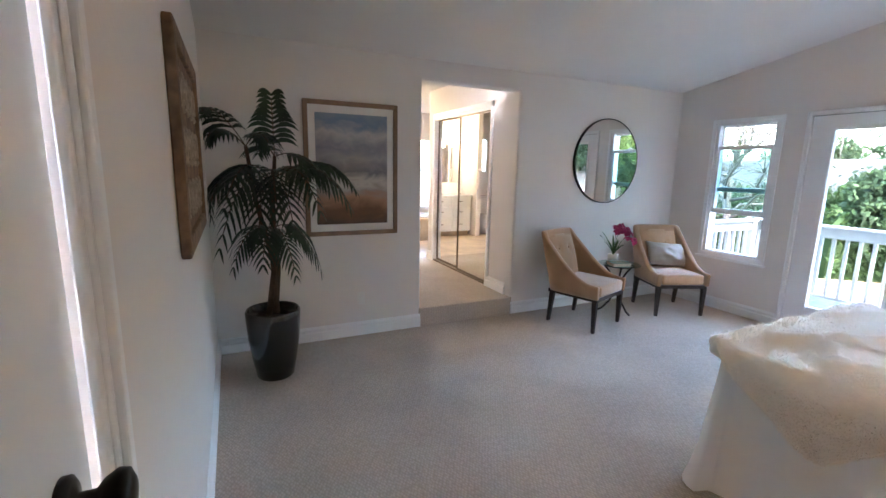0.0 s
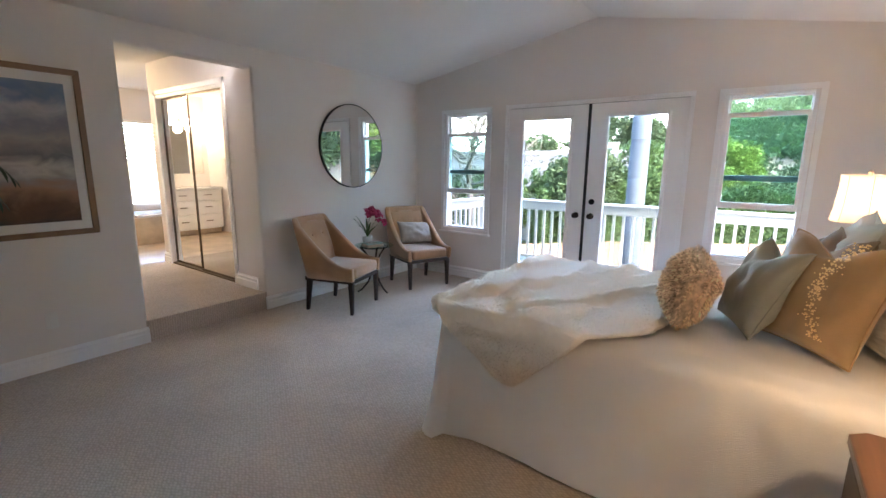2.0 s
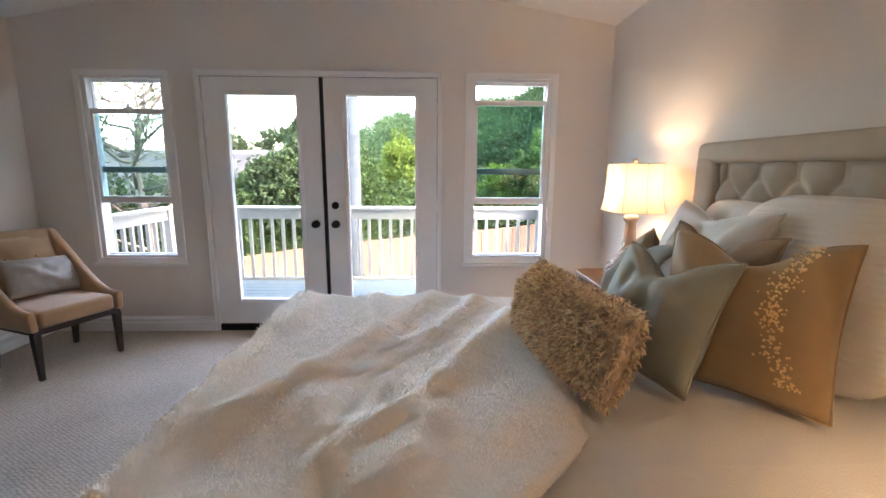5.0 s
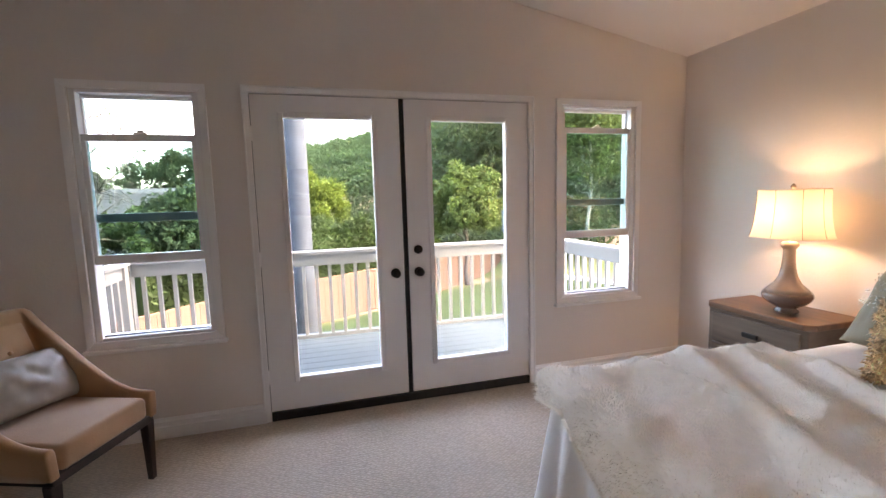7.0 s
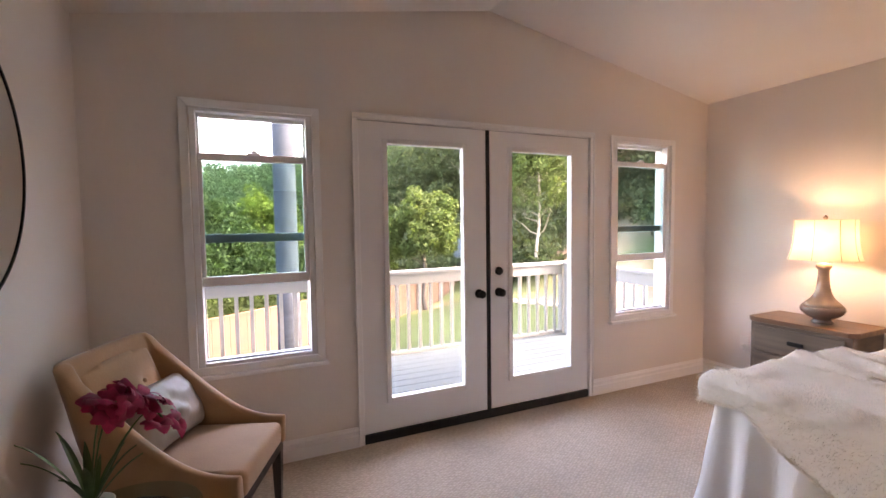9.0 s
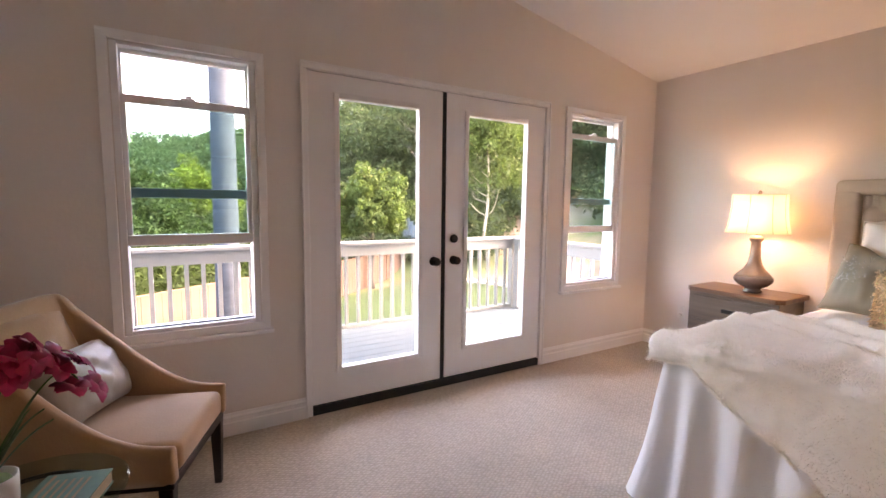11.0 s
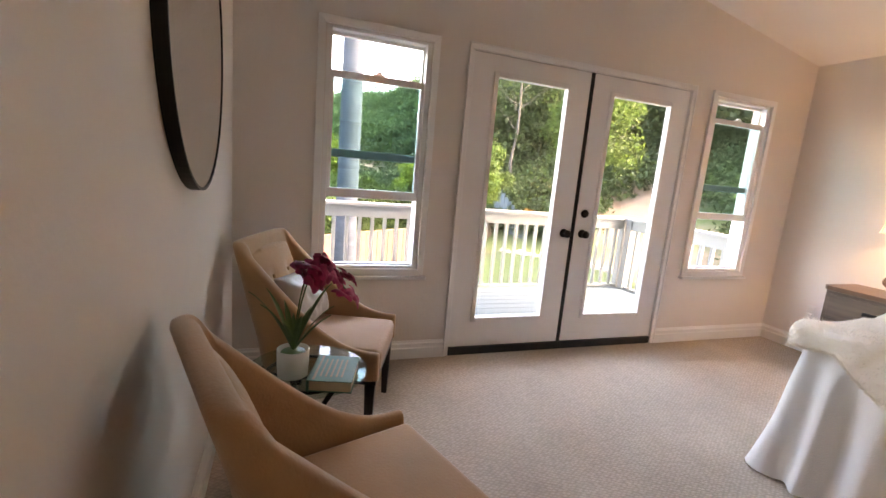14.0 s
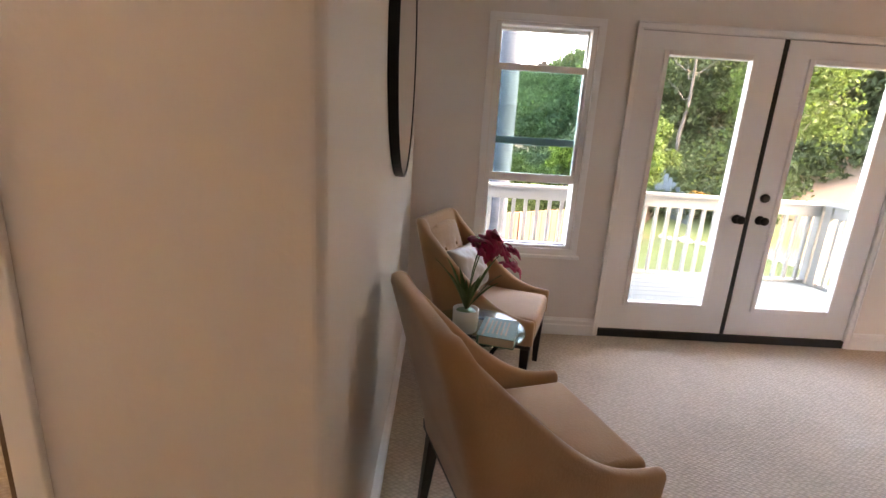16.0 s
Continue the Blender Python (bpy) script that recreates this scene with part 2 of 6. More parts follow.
def glass_mat(name, tint, gloss=0.07):
    m = bpy.data.materials.new(name)
    m.use_nodes = True
    nt = m.node_tree
    nt.nodes.remove(nt.nodes["Principled BSDF"])
    t = nt.nodes.new("ShaderNodeBsdfTransparent")
    t.inputs[0].default_value = (*tint, 1)
    g = nt.nodes.new("ShaderNodeBsdfGlossy")
    g.inputs["Roughness"].default_value = 0.01
    lw = nt.nodes.new("ShaderNodeLayerWeight")
    lw.inputs[0].default_value = 0.5
    pw = nt.nodes.new("ShaderNodeMath")
    pw.operation = "POWER"
    pw.inputs[1].default_value = 4.0
    nt.links.new(lw.outputs["Facing"], pw.inputs[0])
    fr = nt.nodes.new("ShaderNodeMath")
    fr.operation = "MULTIPLY_ADD"
    fr.inputs[1].default_value, fr.inputs[2].default_value = 0.4, gloss * 0.4
    nt.links.new(pw.outputs[0], fr.inputs[0])
    mx = nt.nodes.new("ShaderNodeMixShader")
    nt.links.new(fr.outputs[0], mx.inputs[0])
    nt.links.new(t.outputs[0], mx.inputs[1])
    nt.links.new(g.outputs[0], mx.inputs[2])
    nt.links.new(mx.outputs[0], nt.nodes["Material Output"].inputs[0])
    return m


def shade_mat():
    m = bpy.data.materials.new("lamp_shade")
    m.use_nodes = True
    nt = m.node_tree
    nt.nodes.remove(nt.nodes["Principled BSDF"])
    d = nt.nodes.new("ShaderNodeBsdfDiffuse")
    d.inputs[0].default_value = (0.80, 0.74, 0.65, 1)
    t = nt.nodes.new("ShaderNodeBsdfTranslucent")
    t.inputs[0].default_value = (0.90, 0.79, 0.62, 1)
    mx = nt.nodes.new("ShaderNodeMixShader")
    mx.inputs[0].default_value = 0.24
    nt.links.new(d.outputs[0], mx.inputs[1])
    nt.links.new(t.outputs[0], mx.inputs[2])
    nt.links.new(mx.outputs[0], nt.nodes["Material Output"].inputs[0])
    return m


def glow_mat(name, col, strength):
    m = bpy.data.materials.new(name)
    m.use_nodes = True
    b = m.node_tree.nodes["Principled BSDF"]
    b.inputs["Base Color"].default_value = (*col, 1)
    b.inputs["Emission Color"].default_value = (*col, 1)
    b.inputs["Emission Strength"].default_value = strength
    return m




def hair_mat():
    m = bpy.data.materials.new("fur_hair")
    m.use_nodes = True
    nt = m.node_tree
    nt.nodes.remove(nt.nodes["Principled BSDF"])
    d = nt.nodes.new("ShaderNodeBsdfDiffuse")
    d.inputs[0].default_value = (0.97, 0.91, 0.83, 1)
    t = nt.nodes.new("ShaderNodeBsdfTranslucent")
    t.inputs[0].default_value = (0.97, 0.91, 0.83, 1)
    mx = nt.nodes.new("ShaderNodeMixShader")
    nt.links.new(d.outputs[0], mx.inputs[1])
    nt.links.new(t.outputs[0], mx.inputs[2])
    nt.links.new(mx.outputs[0], nt.nodes["Material Output"].inputs[0])
    return m


FURL = hair_mat()
MIRROR = mirror_mat()
GLASS = glass_mat("window_glass", (0.97, 0.985, 0.975))
GLASSU = glass_mat("window_glass_screened", (0.70, 0.84, 0.84))
TGLASS = glass_mat("table_glass", (0.80, 0.90, 0.86))
SHADE = shade_mat()
BATHGLOW = glow_mat("vanity_glow", (1.0, 0.93, 0.80), 0.35)


def beach_mat():
    m = bpy.data.materials.new("beach_painting")
    m.use_nodes = True
    nt = m.node_tree
    b = nt.nodes["Principled BSDF"]
    b.inputs["Roughness"].default_value = 0.35
    tc = nt.nodes.new("ShaderNodeTexCoord")
    sep = nt.nodes.new("ShaderNodeSeparateXYZ")
    nt.links.new(tc.outputs["Generated"], sep.inputs[0])
    mp = nt.nodes.new("ShaderNodeMapping")
    mp.inputs["Scale"].default_value = (2.2, 1, 5.0)
    nt.links.new(tc.outputs["Generated"], mp.inputs[0])
    n = nt.nodes.new("ShaderNodeTexNoise")
    n.inputs["Scale"].default_value = 1.6
    n.inputs["Detail"].default_value = 8
    n.inputs["Distortion"].default_value = 0.6
    nt.links.new(mp.outputs[0], n.inputs[0])
    ma = nt.nodes.new("ShaderNodeMath")
    ma.operation = "MULTIPLY_ADD"
    ma.inputs[1].default_value = 0.28
    nt.links.new(n.outputs[0], ma.inputs[0])
    off = nt.nodes.new("ShaderNodeMath")
    off.operation = "SUBTRACT"
    off.inputs[1].default_value = 0.14
    nt.links.new(sep.outputs[2], off.inputs[0])
    nt.links.new(off.outputs[0], ma.inputs[2])
    cr = nt.nodes.new("ShaderNodeValToRGB")
    stops = [(0.0, (0.05, 0.03, 0.025)), (0.12, (0.13, 0.06, 0.035)), (0.24, (0.36, 0.20, 0.13)), (0.33, (0.33, 0.30, 0.28)),
             (0.40, (0.50, 0.48, 0.46)), (0.48, (0.16, 0.17, 0.19)), (0.60, (0.34, 0.33, 0.34)), (0.70, (0.22, 0.24, 0.29)),
             (0.82, (0.46, 0.45, 0.47)), (0.92, (0.14, 0.22, 0.34)), (1.0, (0.20, 0.27, 0.36))]
    els = cr.color_ramp.elements
    els[0].position, els[0].color = stops[0][0], (*stops[0][1], 1)
    els[1].position, els[1].color = stops[-1][0], (*stops[-1][1], 1)
    for p, c in stops[1:-1]:
        e = els.new(p)
        e.color = (*c, 1)
    nt.links.new(ma.outputs[0], cr.inputs[0])
    nt.links.new(cr.outputs[0], b.inputs["Base Color"])
    return m


BEACH = beach_mat()


# ---- mesh helpers ----
def thing(name, label, category, at=(0, 0, 0), rz=0.0, group=""):
    e = new(name)
    e.empty_display_size = 0.1
    e.matrix_world = pose(*at, 0, 0, rz)
    return tagged(e, label, category, group)


def part(name, bm, material, parent=None, label="", smooth=False, kind="", place=None):
    """bm: a bmesh, a mesh, or (verts, faces)."""
    if isinstance(bm, bpy.types.Mesh):
        me = bm
    else:
        me = bpy.data.meshes.new(name)
        if isinstance(bm, tuple):
            me.from_pydata([tuple(v) for v in bm[0]], [], bm[1])
        else:
            bm.to_mesh(me)
            bm.free()
        for mm in material if isinstance(material, (list, tuple)) else [material]:
            me.materials.append(mm)
        if smooth:
            me.shade_smooth()
    ob = new(name, me)
    if place is not None:
        ob.matrix_basis = place
    if parent is not None:
        ob.parent = parent
    return tagged(ob, label, kind=kind)


def boxes(*specs, bev=0.0, seg=2):
    """Boxes x0, x1, y0, y1, z0, z1 in one bmesh, bevelled."""
    bm = bmesh.new()
    for x0, x1, y0, y1, z0, z1 in specs:
        r = bmesh.ops.create_cube(bm, size=1)
        for v in r["verts"]:
            v.co = Vector(((x0 + x1) / 2 + v.co.x * (x1 - x0), (y0 + y1) / 2 + v.co.y * (y1 - y0), (z0 + z1) / 2 + v.co.z * (z1 - z0)))
    if bev:
        bmesh.ops.bevel(bm, geom=list(bm.edges), offset=bev, segments=seg, affect="EDGES", profile=0.5)
    return bm


def prism(poly, axis, a, b, bev=0.0, seg=2):
    """A polygon of the two other axes drawn out along axis from a to b."""
    bm = bmesh.new()

    def co(p, w):
        return {"x": (w, p[0], p[1]), "y": (p[0], w, p[1]), "z": (p[0], p[1], w)}[axis]
    va = [bm.verts.new(co(p, a)) for p in poly]
    vb = [bm.verts.new(co(p, b)) for p in poly]
    bm.faces.new(va)
    bm.faces.new(vb[::-1])
    for i in range(len(poly)):
        j = (i + 1) % len(poly)
        bm.faces.new((va[j], va[i], vb[i], vb[j]))
    bmesh.ops.recalc_face_normals(bm, faces=list(bm.faces))
    if bev:
        bmesh.ops.bevel(bm, geom=list(bm.edges), offset=bev, segments=seg, affect="EDGES", profile=0.5)
    return bm


def lathe(profile, n=32, sx=1.0, sy=1.0, power=2.0):
    """Turned about z: (radius, z) pairs; power above 2 squares the section."""
    bm = bmesh.new()
    rings = []
    for r, z in profile:
        ring = []
        for i in range(n):
            a = 2 * math.pi * i / n
            c, s = math.cos(a), math.sin(a)
            k = (abs(c) ** power + abs(s) ** power) ** (-1 / power)
            ring.append(bm.verts.new((r * sx * c * k, r * sy * s * k, z)))
        rings.append(ring)
    for a, b in zip(rings, rings[1:]):
        for i in range(n):
            j = (i + 1) % n
            bm.faces.new((a[i], a[j], b[j], b[i]))
    return bm, rings


def capped(profile, n=32, **kw):
    bm, rings = lathe(profile, n, **kw)
    bm.faces.new(rings[0][::-1])
    bm.faces.new(rings[-1])
    return bm


def tube(points, radii, n=8):
    """A round tube through points, closed at the ends."""
    bm = bmesh.new()
    rings = []
    pts = [Vector(p) for p in points]
    if not isinstance(radii, (list, tuple)):
        radii = [radii] * len(pts)
    for i, p in enumerate(pts):
        d = (pts[min(i + 1, len(pts) - 1)] - pts[max(i - 1, 0)]).normalized()
        u = d.orthogonal().normalized() if i == 0 else (u - d * u.dot(d)).normalized()
        w = d.cross(u)
        rings.append([bm.verts.new(p + (u * math.cos(2 * math.pi * k / n) + w * math.sin(2 * math.pi * k / n)) * radii[i]) for k in range(n)])
    for a, b in zip(rings, rings[1:]):
        for i in range(n):
            j = (i + 1) % n
            bm.faces.new((a[i], a[j], b[j], b[i]))
    bm.faces.new(rings[0][::-1])
    bm.faces.new(rings[-1])
    return bm


def join(*bms):
    out = bmesh.new()
    for b in bms:
        me = bpy.data.meshes.new("tmp")
        b.to_mesh(me)
        b.free()
        out.from_mesh(me)
        bpy.data.meshes.remove(me)
    return out


def turned(bm, m):
    bmesh.ops.transform(bm, matrix=m, verts=list(bm.verts))
    return bm


def cushion(w, h, d, nx=28, ny=24, pinch=0.12, seed=0, wrinkle=0.012, chop=0.0, rd=0.0):
    """A filled pillow in the xz plane, w wide, h high, d thick, its foot at z 0. chop: depth of a dent in its top edge."""
    bm = bmesh.new()
    grid = {}
    for side in (-1, 1):
        for i in range(nx + 1):
            for j in range(ny + 1):
                u, v = 2 * i / nx - 1, 2 * j / ny - 1
                edge = i in (0, nx) or j in (0, ny)
                if edge and side == 1:
                    grid[side, i, j] = grid[-1, i, j]
                    continue
                bulge = (max(0, 1 - u * u) ** 0.45) * (max(0, 1 - v * v) ** 0.45)
                x = u * (1 - pinch * (1 - v * v) * 0.6 * abs(u)) * w / 2
                z = v * (1 - pinch * (1 - u * u) * 0.6 * abs(v)) * h / 2
                x, z = x * (1 - rd * v ** 4), z * (1 - rd * u ** 4)
                if v > 0 and chop:
                    z -= chop * v * v * math.exp(-(u / 0.45) ** 2)
                n = noise.noise(Vector((u * 2.2 + seed, v * 2.2, side * 0.7 + seed)))
                n2 = noise.noise(Vector((u * 6 + seed, v * 3, side + seed * 2)))
                y = side * (bulge * d / 2 + wrinkle * bulge * (n * 2 + n2))
                grid[side, i, j] = bm.verts.new((x, y, z + h / 2))
    for side in (-1, 1):
        for i in range(nx):
            for j in range(ny):
                f = [grid[side, i, j], grid[side, i + 1, j], grid[side, i + 1, j + 1], grid[side, i, j + 1]]
                bm.faces.new(f if side == -1 else f[::-1])
    return bm


def blades(points, normals, length, width, rng, droop=0.5, bend=True):
    """Thin tapering tufts, three vertices each or five when bent, from points along normals."""
    vs, fs = [], []
    for p, n in zip(points, normals):
        n = Vector(n)
        d = (n + Vector((rng.gauss(0, droop), rng.gauss(0, droop), rng.gauss(0, droop)))).normalized()
        s = d.cross(Vector((rng.gauss(0, 1), rng.gauss(0, 1), rng.gauss(0, 1)))).normalized() * width
        L = length * rng.uniform(0.6, 1.3)
        p = Vector(p)
        k = len(vs)
        if bend:
            q = p + d * L * 0.55
            e = q + (d + Vector((0, 0, -0.7))).normalized() * L * 0.5
            vs += [p - s, p + s, q + s * 0.8, q - s * 0.8, e]
            fs += [(k, k + 1, k + 2, k + 3), (k + 3, k + 2, k + 4)]
        else:
            vs += [p - s, p + s, p + d * L]
            fs.append((k, k + 1, k + 2))
    return vs, fs


def leaves(centres, size, rng, flat=0.0):
    """Small leaf quads at random turns, as a vertex and face list."""
    n = len(centres)
    c = np.array(centres)
    r = np.random.RandomState(rng.randint(0, 10 ** 6))
    a = r.normal(size=(n, 3))
    a /= np.linalg.norm(a, axis=1)[:, None]
    b = np.cross(a, r.normal(size=(n, 3)))
    b /= np.linalg.norm(b, axis=1)[:, None]
    s = size * r.uniform(0.6, 1.3, (n, 1))
    v = np.stack([c - a * s, c - b * s * 0.45 + a * s * 0.1, c + a * s, c + b * s * 0.45 + a * s * 0.1], 1).reshape(-1, 3)
    f = [(4 * i, 4 * i + 1, 4 * i + 2, 4 * i + 3) for i in range(n)]
    return v.tolist(), f


def clumpy(rng, centre, radii, clumps, per, spread=0.28):
    """Leaf places in clumps on a lumpy crown."""
    pts = []
    r = np.random.RandomState(rng.randint(0, 10 ** 6))
    for _ in range(clumps):
        d = r.normal(size=3)
        d /= np.linalg.norm(d)
        if d[2] < -0.5:
            d[2] *= -0.5
        k = r.uniform(0.55, 1.05)
        c = np.array(centre) + d * np.array(radii) * k
        s = spread * r.uniform(0.6, 1.3) * min(radii)
        q = r.normal(size=(per, 3))
        q /= np.linalg.norm(q, axis=1)[:, None]
        pts.append(c + q * s * r.uniform(0.6, 1.0, (per, 1)))
    return np.concatenate(pts)


# ---- the room shell ----
X0, X1, Y0, Y1, PLATE_Z, RIDGE_Y, RIDGE_Z = 0.56, 5.77, 0.19, 4.88, 2.50, 2.50, 2.93
HALL_Z = 0.18
ARCH = (2.34, 3.40, 2.32)


def ceil_z(y):
    return PLATE_Z + (RIDGE_Z - PLATE_Z) * max(0.0, 1 - (abs(y - RIDGE_Y) / (RIDGE_Y - Y0 if y < RIDGE_Y else Y1 - RIDGE_Y)))


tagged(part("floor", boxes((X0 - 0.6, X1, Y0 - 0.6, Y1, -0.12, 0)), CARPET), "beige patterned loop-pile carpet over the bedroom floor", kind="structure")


def wall_yz(name, x0, x1, lo, hi, openings, bottom=-0.12):
    """A wall along y with openings (y0, y1, z0, z1), its top following the vaulted ceiling."""
    cuts = sorted({lo, hi, RIDGE_Y, *[v for o in openings for v in o[:2]]})
    bm = bmesh.new()
    for a, b in zip(cuts, cuts[1:]):
        o = [q for q in openings if q[0] <= a + 1e-6 and q[1] >= b - 1e-6]
        spans = [(bottom, None)] if not o else ([(bottom, o[0][2])] if o[0][2] > bottom + 0.01 else []) + [(o[0][3], None)]
        for z0, z1 in spans:
            ta, tb = (ceil_z(a) + 0.02, ceil_z(b) + 0.02) if z1 is None else (z1, z1)
            vs = [bm.verts.new(c) for c in ((x0, a, z0), (x0, b, z0), (x0, b, tb), (x0, a, ta), (x1, a, z0), (x1, b, z0), (x1, b, tb), (x1, a, ta))]
            for f in ((3, 2, 1, 0), (4, 5, 6, 7), (0, 1, 5, 4), (2, 3, 7, 6), (1, 2, 6, 5), (0, 4, 7, 3)):
                bm.faces.new([vs[i] for i in f])
    return part(name, bm, WALL, kind="structure")


W1 = (3.745, 4.385, 0.64, 2.09)
W3 = (0.675, 1.32, 0.64, 2.09)
FD = (1.575, 3.475, -0.12, 2.115)
tagged(wall_yz("wall_east", X1, X1 + 0.15, Y0, Y1, [W3, FD, W1]), "off-white gable wall with two windows and glazed double doors", kind="structure")
tagged(wall_yz("wall_west", X0 - 0.12, X0, Y0 - 0.6, Y1, [(0.80, 1.668, -0.12, 2.04)]), "off-white painted wall with a white door", kind="structure")
nw = prism([(X0 - 0.12, -0.12), (ARCH[0], -0.12), (ARCH[0], ARCH[2]), (ARCH[1], ARCH[2]), (ARCH[1], -0.12), (X1 + 0.15, -0.12), (X1 + 0.15, PLATE_Z + 0.02), (X0 - 0.12, PLATE_Z + 0.02)], "y", Y1, Y1 + 0.12)
arris = [e for e in nw.edges if abs(e.verts[0].co.y - e.verts[1].co.y) < 0.01 and all(ARCH[0] - 0.01 < v.co.x < ARCH[1] + 0.01 and v.co.y < Y1 + 0.01 for v in e.verts) and max(v.co.z for v in e.verts) > ARCH[2] - 0.01]
bmesh.ops.bevel(nw, geom=arris, offset=0.022, segments=5, affect="EDGES", profile=0.5)
tagged(part("wall_north", nw, WALL), "off-white painted wall with a round-edged opening to the hall", kind="structure")
tagged(part("wall_south", boxes((1.80, X1 + 0.15, Y0 - 0.12, Y0, -0.12, PLATE_Z + 0.02)), WALL), "off-white painted wall behind the bed", kind="structure")
tagged(part("wall_stub", boxes((X0, 1.80, Y0 - 0.12, 0.555, 0, 2.72), bev=0.008), WALL), "off-white painted wall end beside the nightstand", kind="structure")
cm = bmesh.new()
for ya, yb in ((Y0 - 0.6, RIDGE_Y), (RIDGE_Y, Y1 + 0.12)):
    za = PLATE_Z - 0.6 * (RIDGE_Z - PLATE_Z) / (RIDGE_Y - Y0) if yb == RIDGE_Y else RIDGE_Z
    zb = RIDGE_Z if yb == RIDGE_Y else PLATE_Z - 0.12 * (RIDGE_Z - PLATE_Z) / (Y1 - RIDGE_Y)
    vs = [cm.verts.new(c) for c in ((X0 - 0.12, ya, za), (X1 + 0.15, ya, za), (X1 + 0.15, yb, zb), (X0 - 0.12, yb, zb),
                                    (X0 - 0.12, ya, za + 0.1), (X1 + 0.15, ya, za + 0.1), (X1 + 0.15, yb, zb + 0.1), (X0 - 0.12, yb, zb + 0.1))]
    for f in ((3, 2, 1, 0), (4, 5, 6, 7), (0, 1, 5, 4), (2, 3, 7, 6), (1, 2, 6, 5), (0, 4, 7, 3)):
        cm.faces.new([vs[i] for i in f])
tagged(part("ceiling", cm, CEIL), "off-white vaulted plaster ceiling", kind="structure")


# Added overhang, out of view, that keeps sky light off deck and railings.
SKY_BLOCK = 1.40
ev = bmesh.new()
for ya, yb, za, zb in ((Y0 - 0.5, RIDGE_Y, PLATE_Z - 0.09, RIDGE_Z), (RIDGE_Y, Y1 + 0.5, RIDGE_Z, PLATE_Z - 0.09)):
    vs = [ev.verts.new(c) for c in ((X1 + 0.151, ya, za + 0.12), (X1 + SKY_BLOCK, ya, za + 0.12), (X1 + SKY_BLOCK, yb, zb + 0.12), (X1 + 0.151, yb, zb + 0.12),
                                    (X1 + 0.151, ya, za + 0.26), (X1 + SKY_BLOCK, ya, za + 0.26), (X1 + SKY_BLOCK, yb, zb + 0.26), (X1 + 0.151, yb, zb + 0.26))]
    for f in ((3, 2, 1, 0), (4, 5, 6, 7), (0, 1, 5, 4), (2, 3, 7, 6), (1, 2, 6, 5), (0, 4, 7, 3)):
        ev.faces.new([vs[i] for i in f])
tagged(part("added_sky_blocker", ev, TRIM), "unseen white overhang added to shade the deck from the sky", kind="structure")


def base_profile(length):
    """A moulded baseboard, 0.115 high, along x from 0, its back at y 0, standing out to -y."""
    poly = [(0, 0), (-0.020, 0), (-0.020, 0.074), (-0.013, 0.080), (-0.013, 0.096), (-0.017, 0.100), (-0.017, 0.108), (-0.008, 0.116), (-0.004, 0.127), (0, 0.128)]
    return prism(poly, "x", 0, length)


def baseboard(x, y, z, length, rz, label="white moulded baseboard along the wall"):
    tagged(part("baseboard", base_profile(length), TRIM, place=pose(x, y, z, 0, 0, rz)), label, kind="structure")


baseboard(X0, Y1, 0, ARCH[0] - X0, 0)
baseboard(ARCH[1], Y1, 0, X1 - ARCH[1], 0)
baseboard(X1, Y1, 0, Y1 - 3.495, -90)
baseboard(X1, 1.565, 0, 1.565 - Y0, -90)
baseboard(X1, Y0, 0, X1 - 1.80, 180)
baseboard(X0, 1.757, 0, Y1 - 1.757, 90)
baseboard(1.80, 0.555, 0, 1.80 - X0, 180)

# ---- windows and glazed doors ----


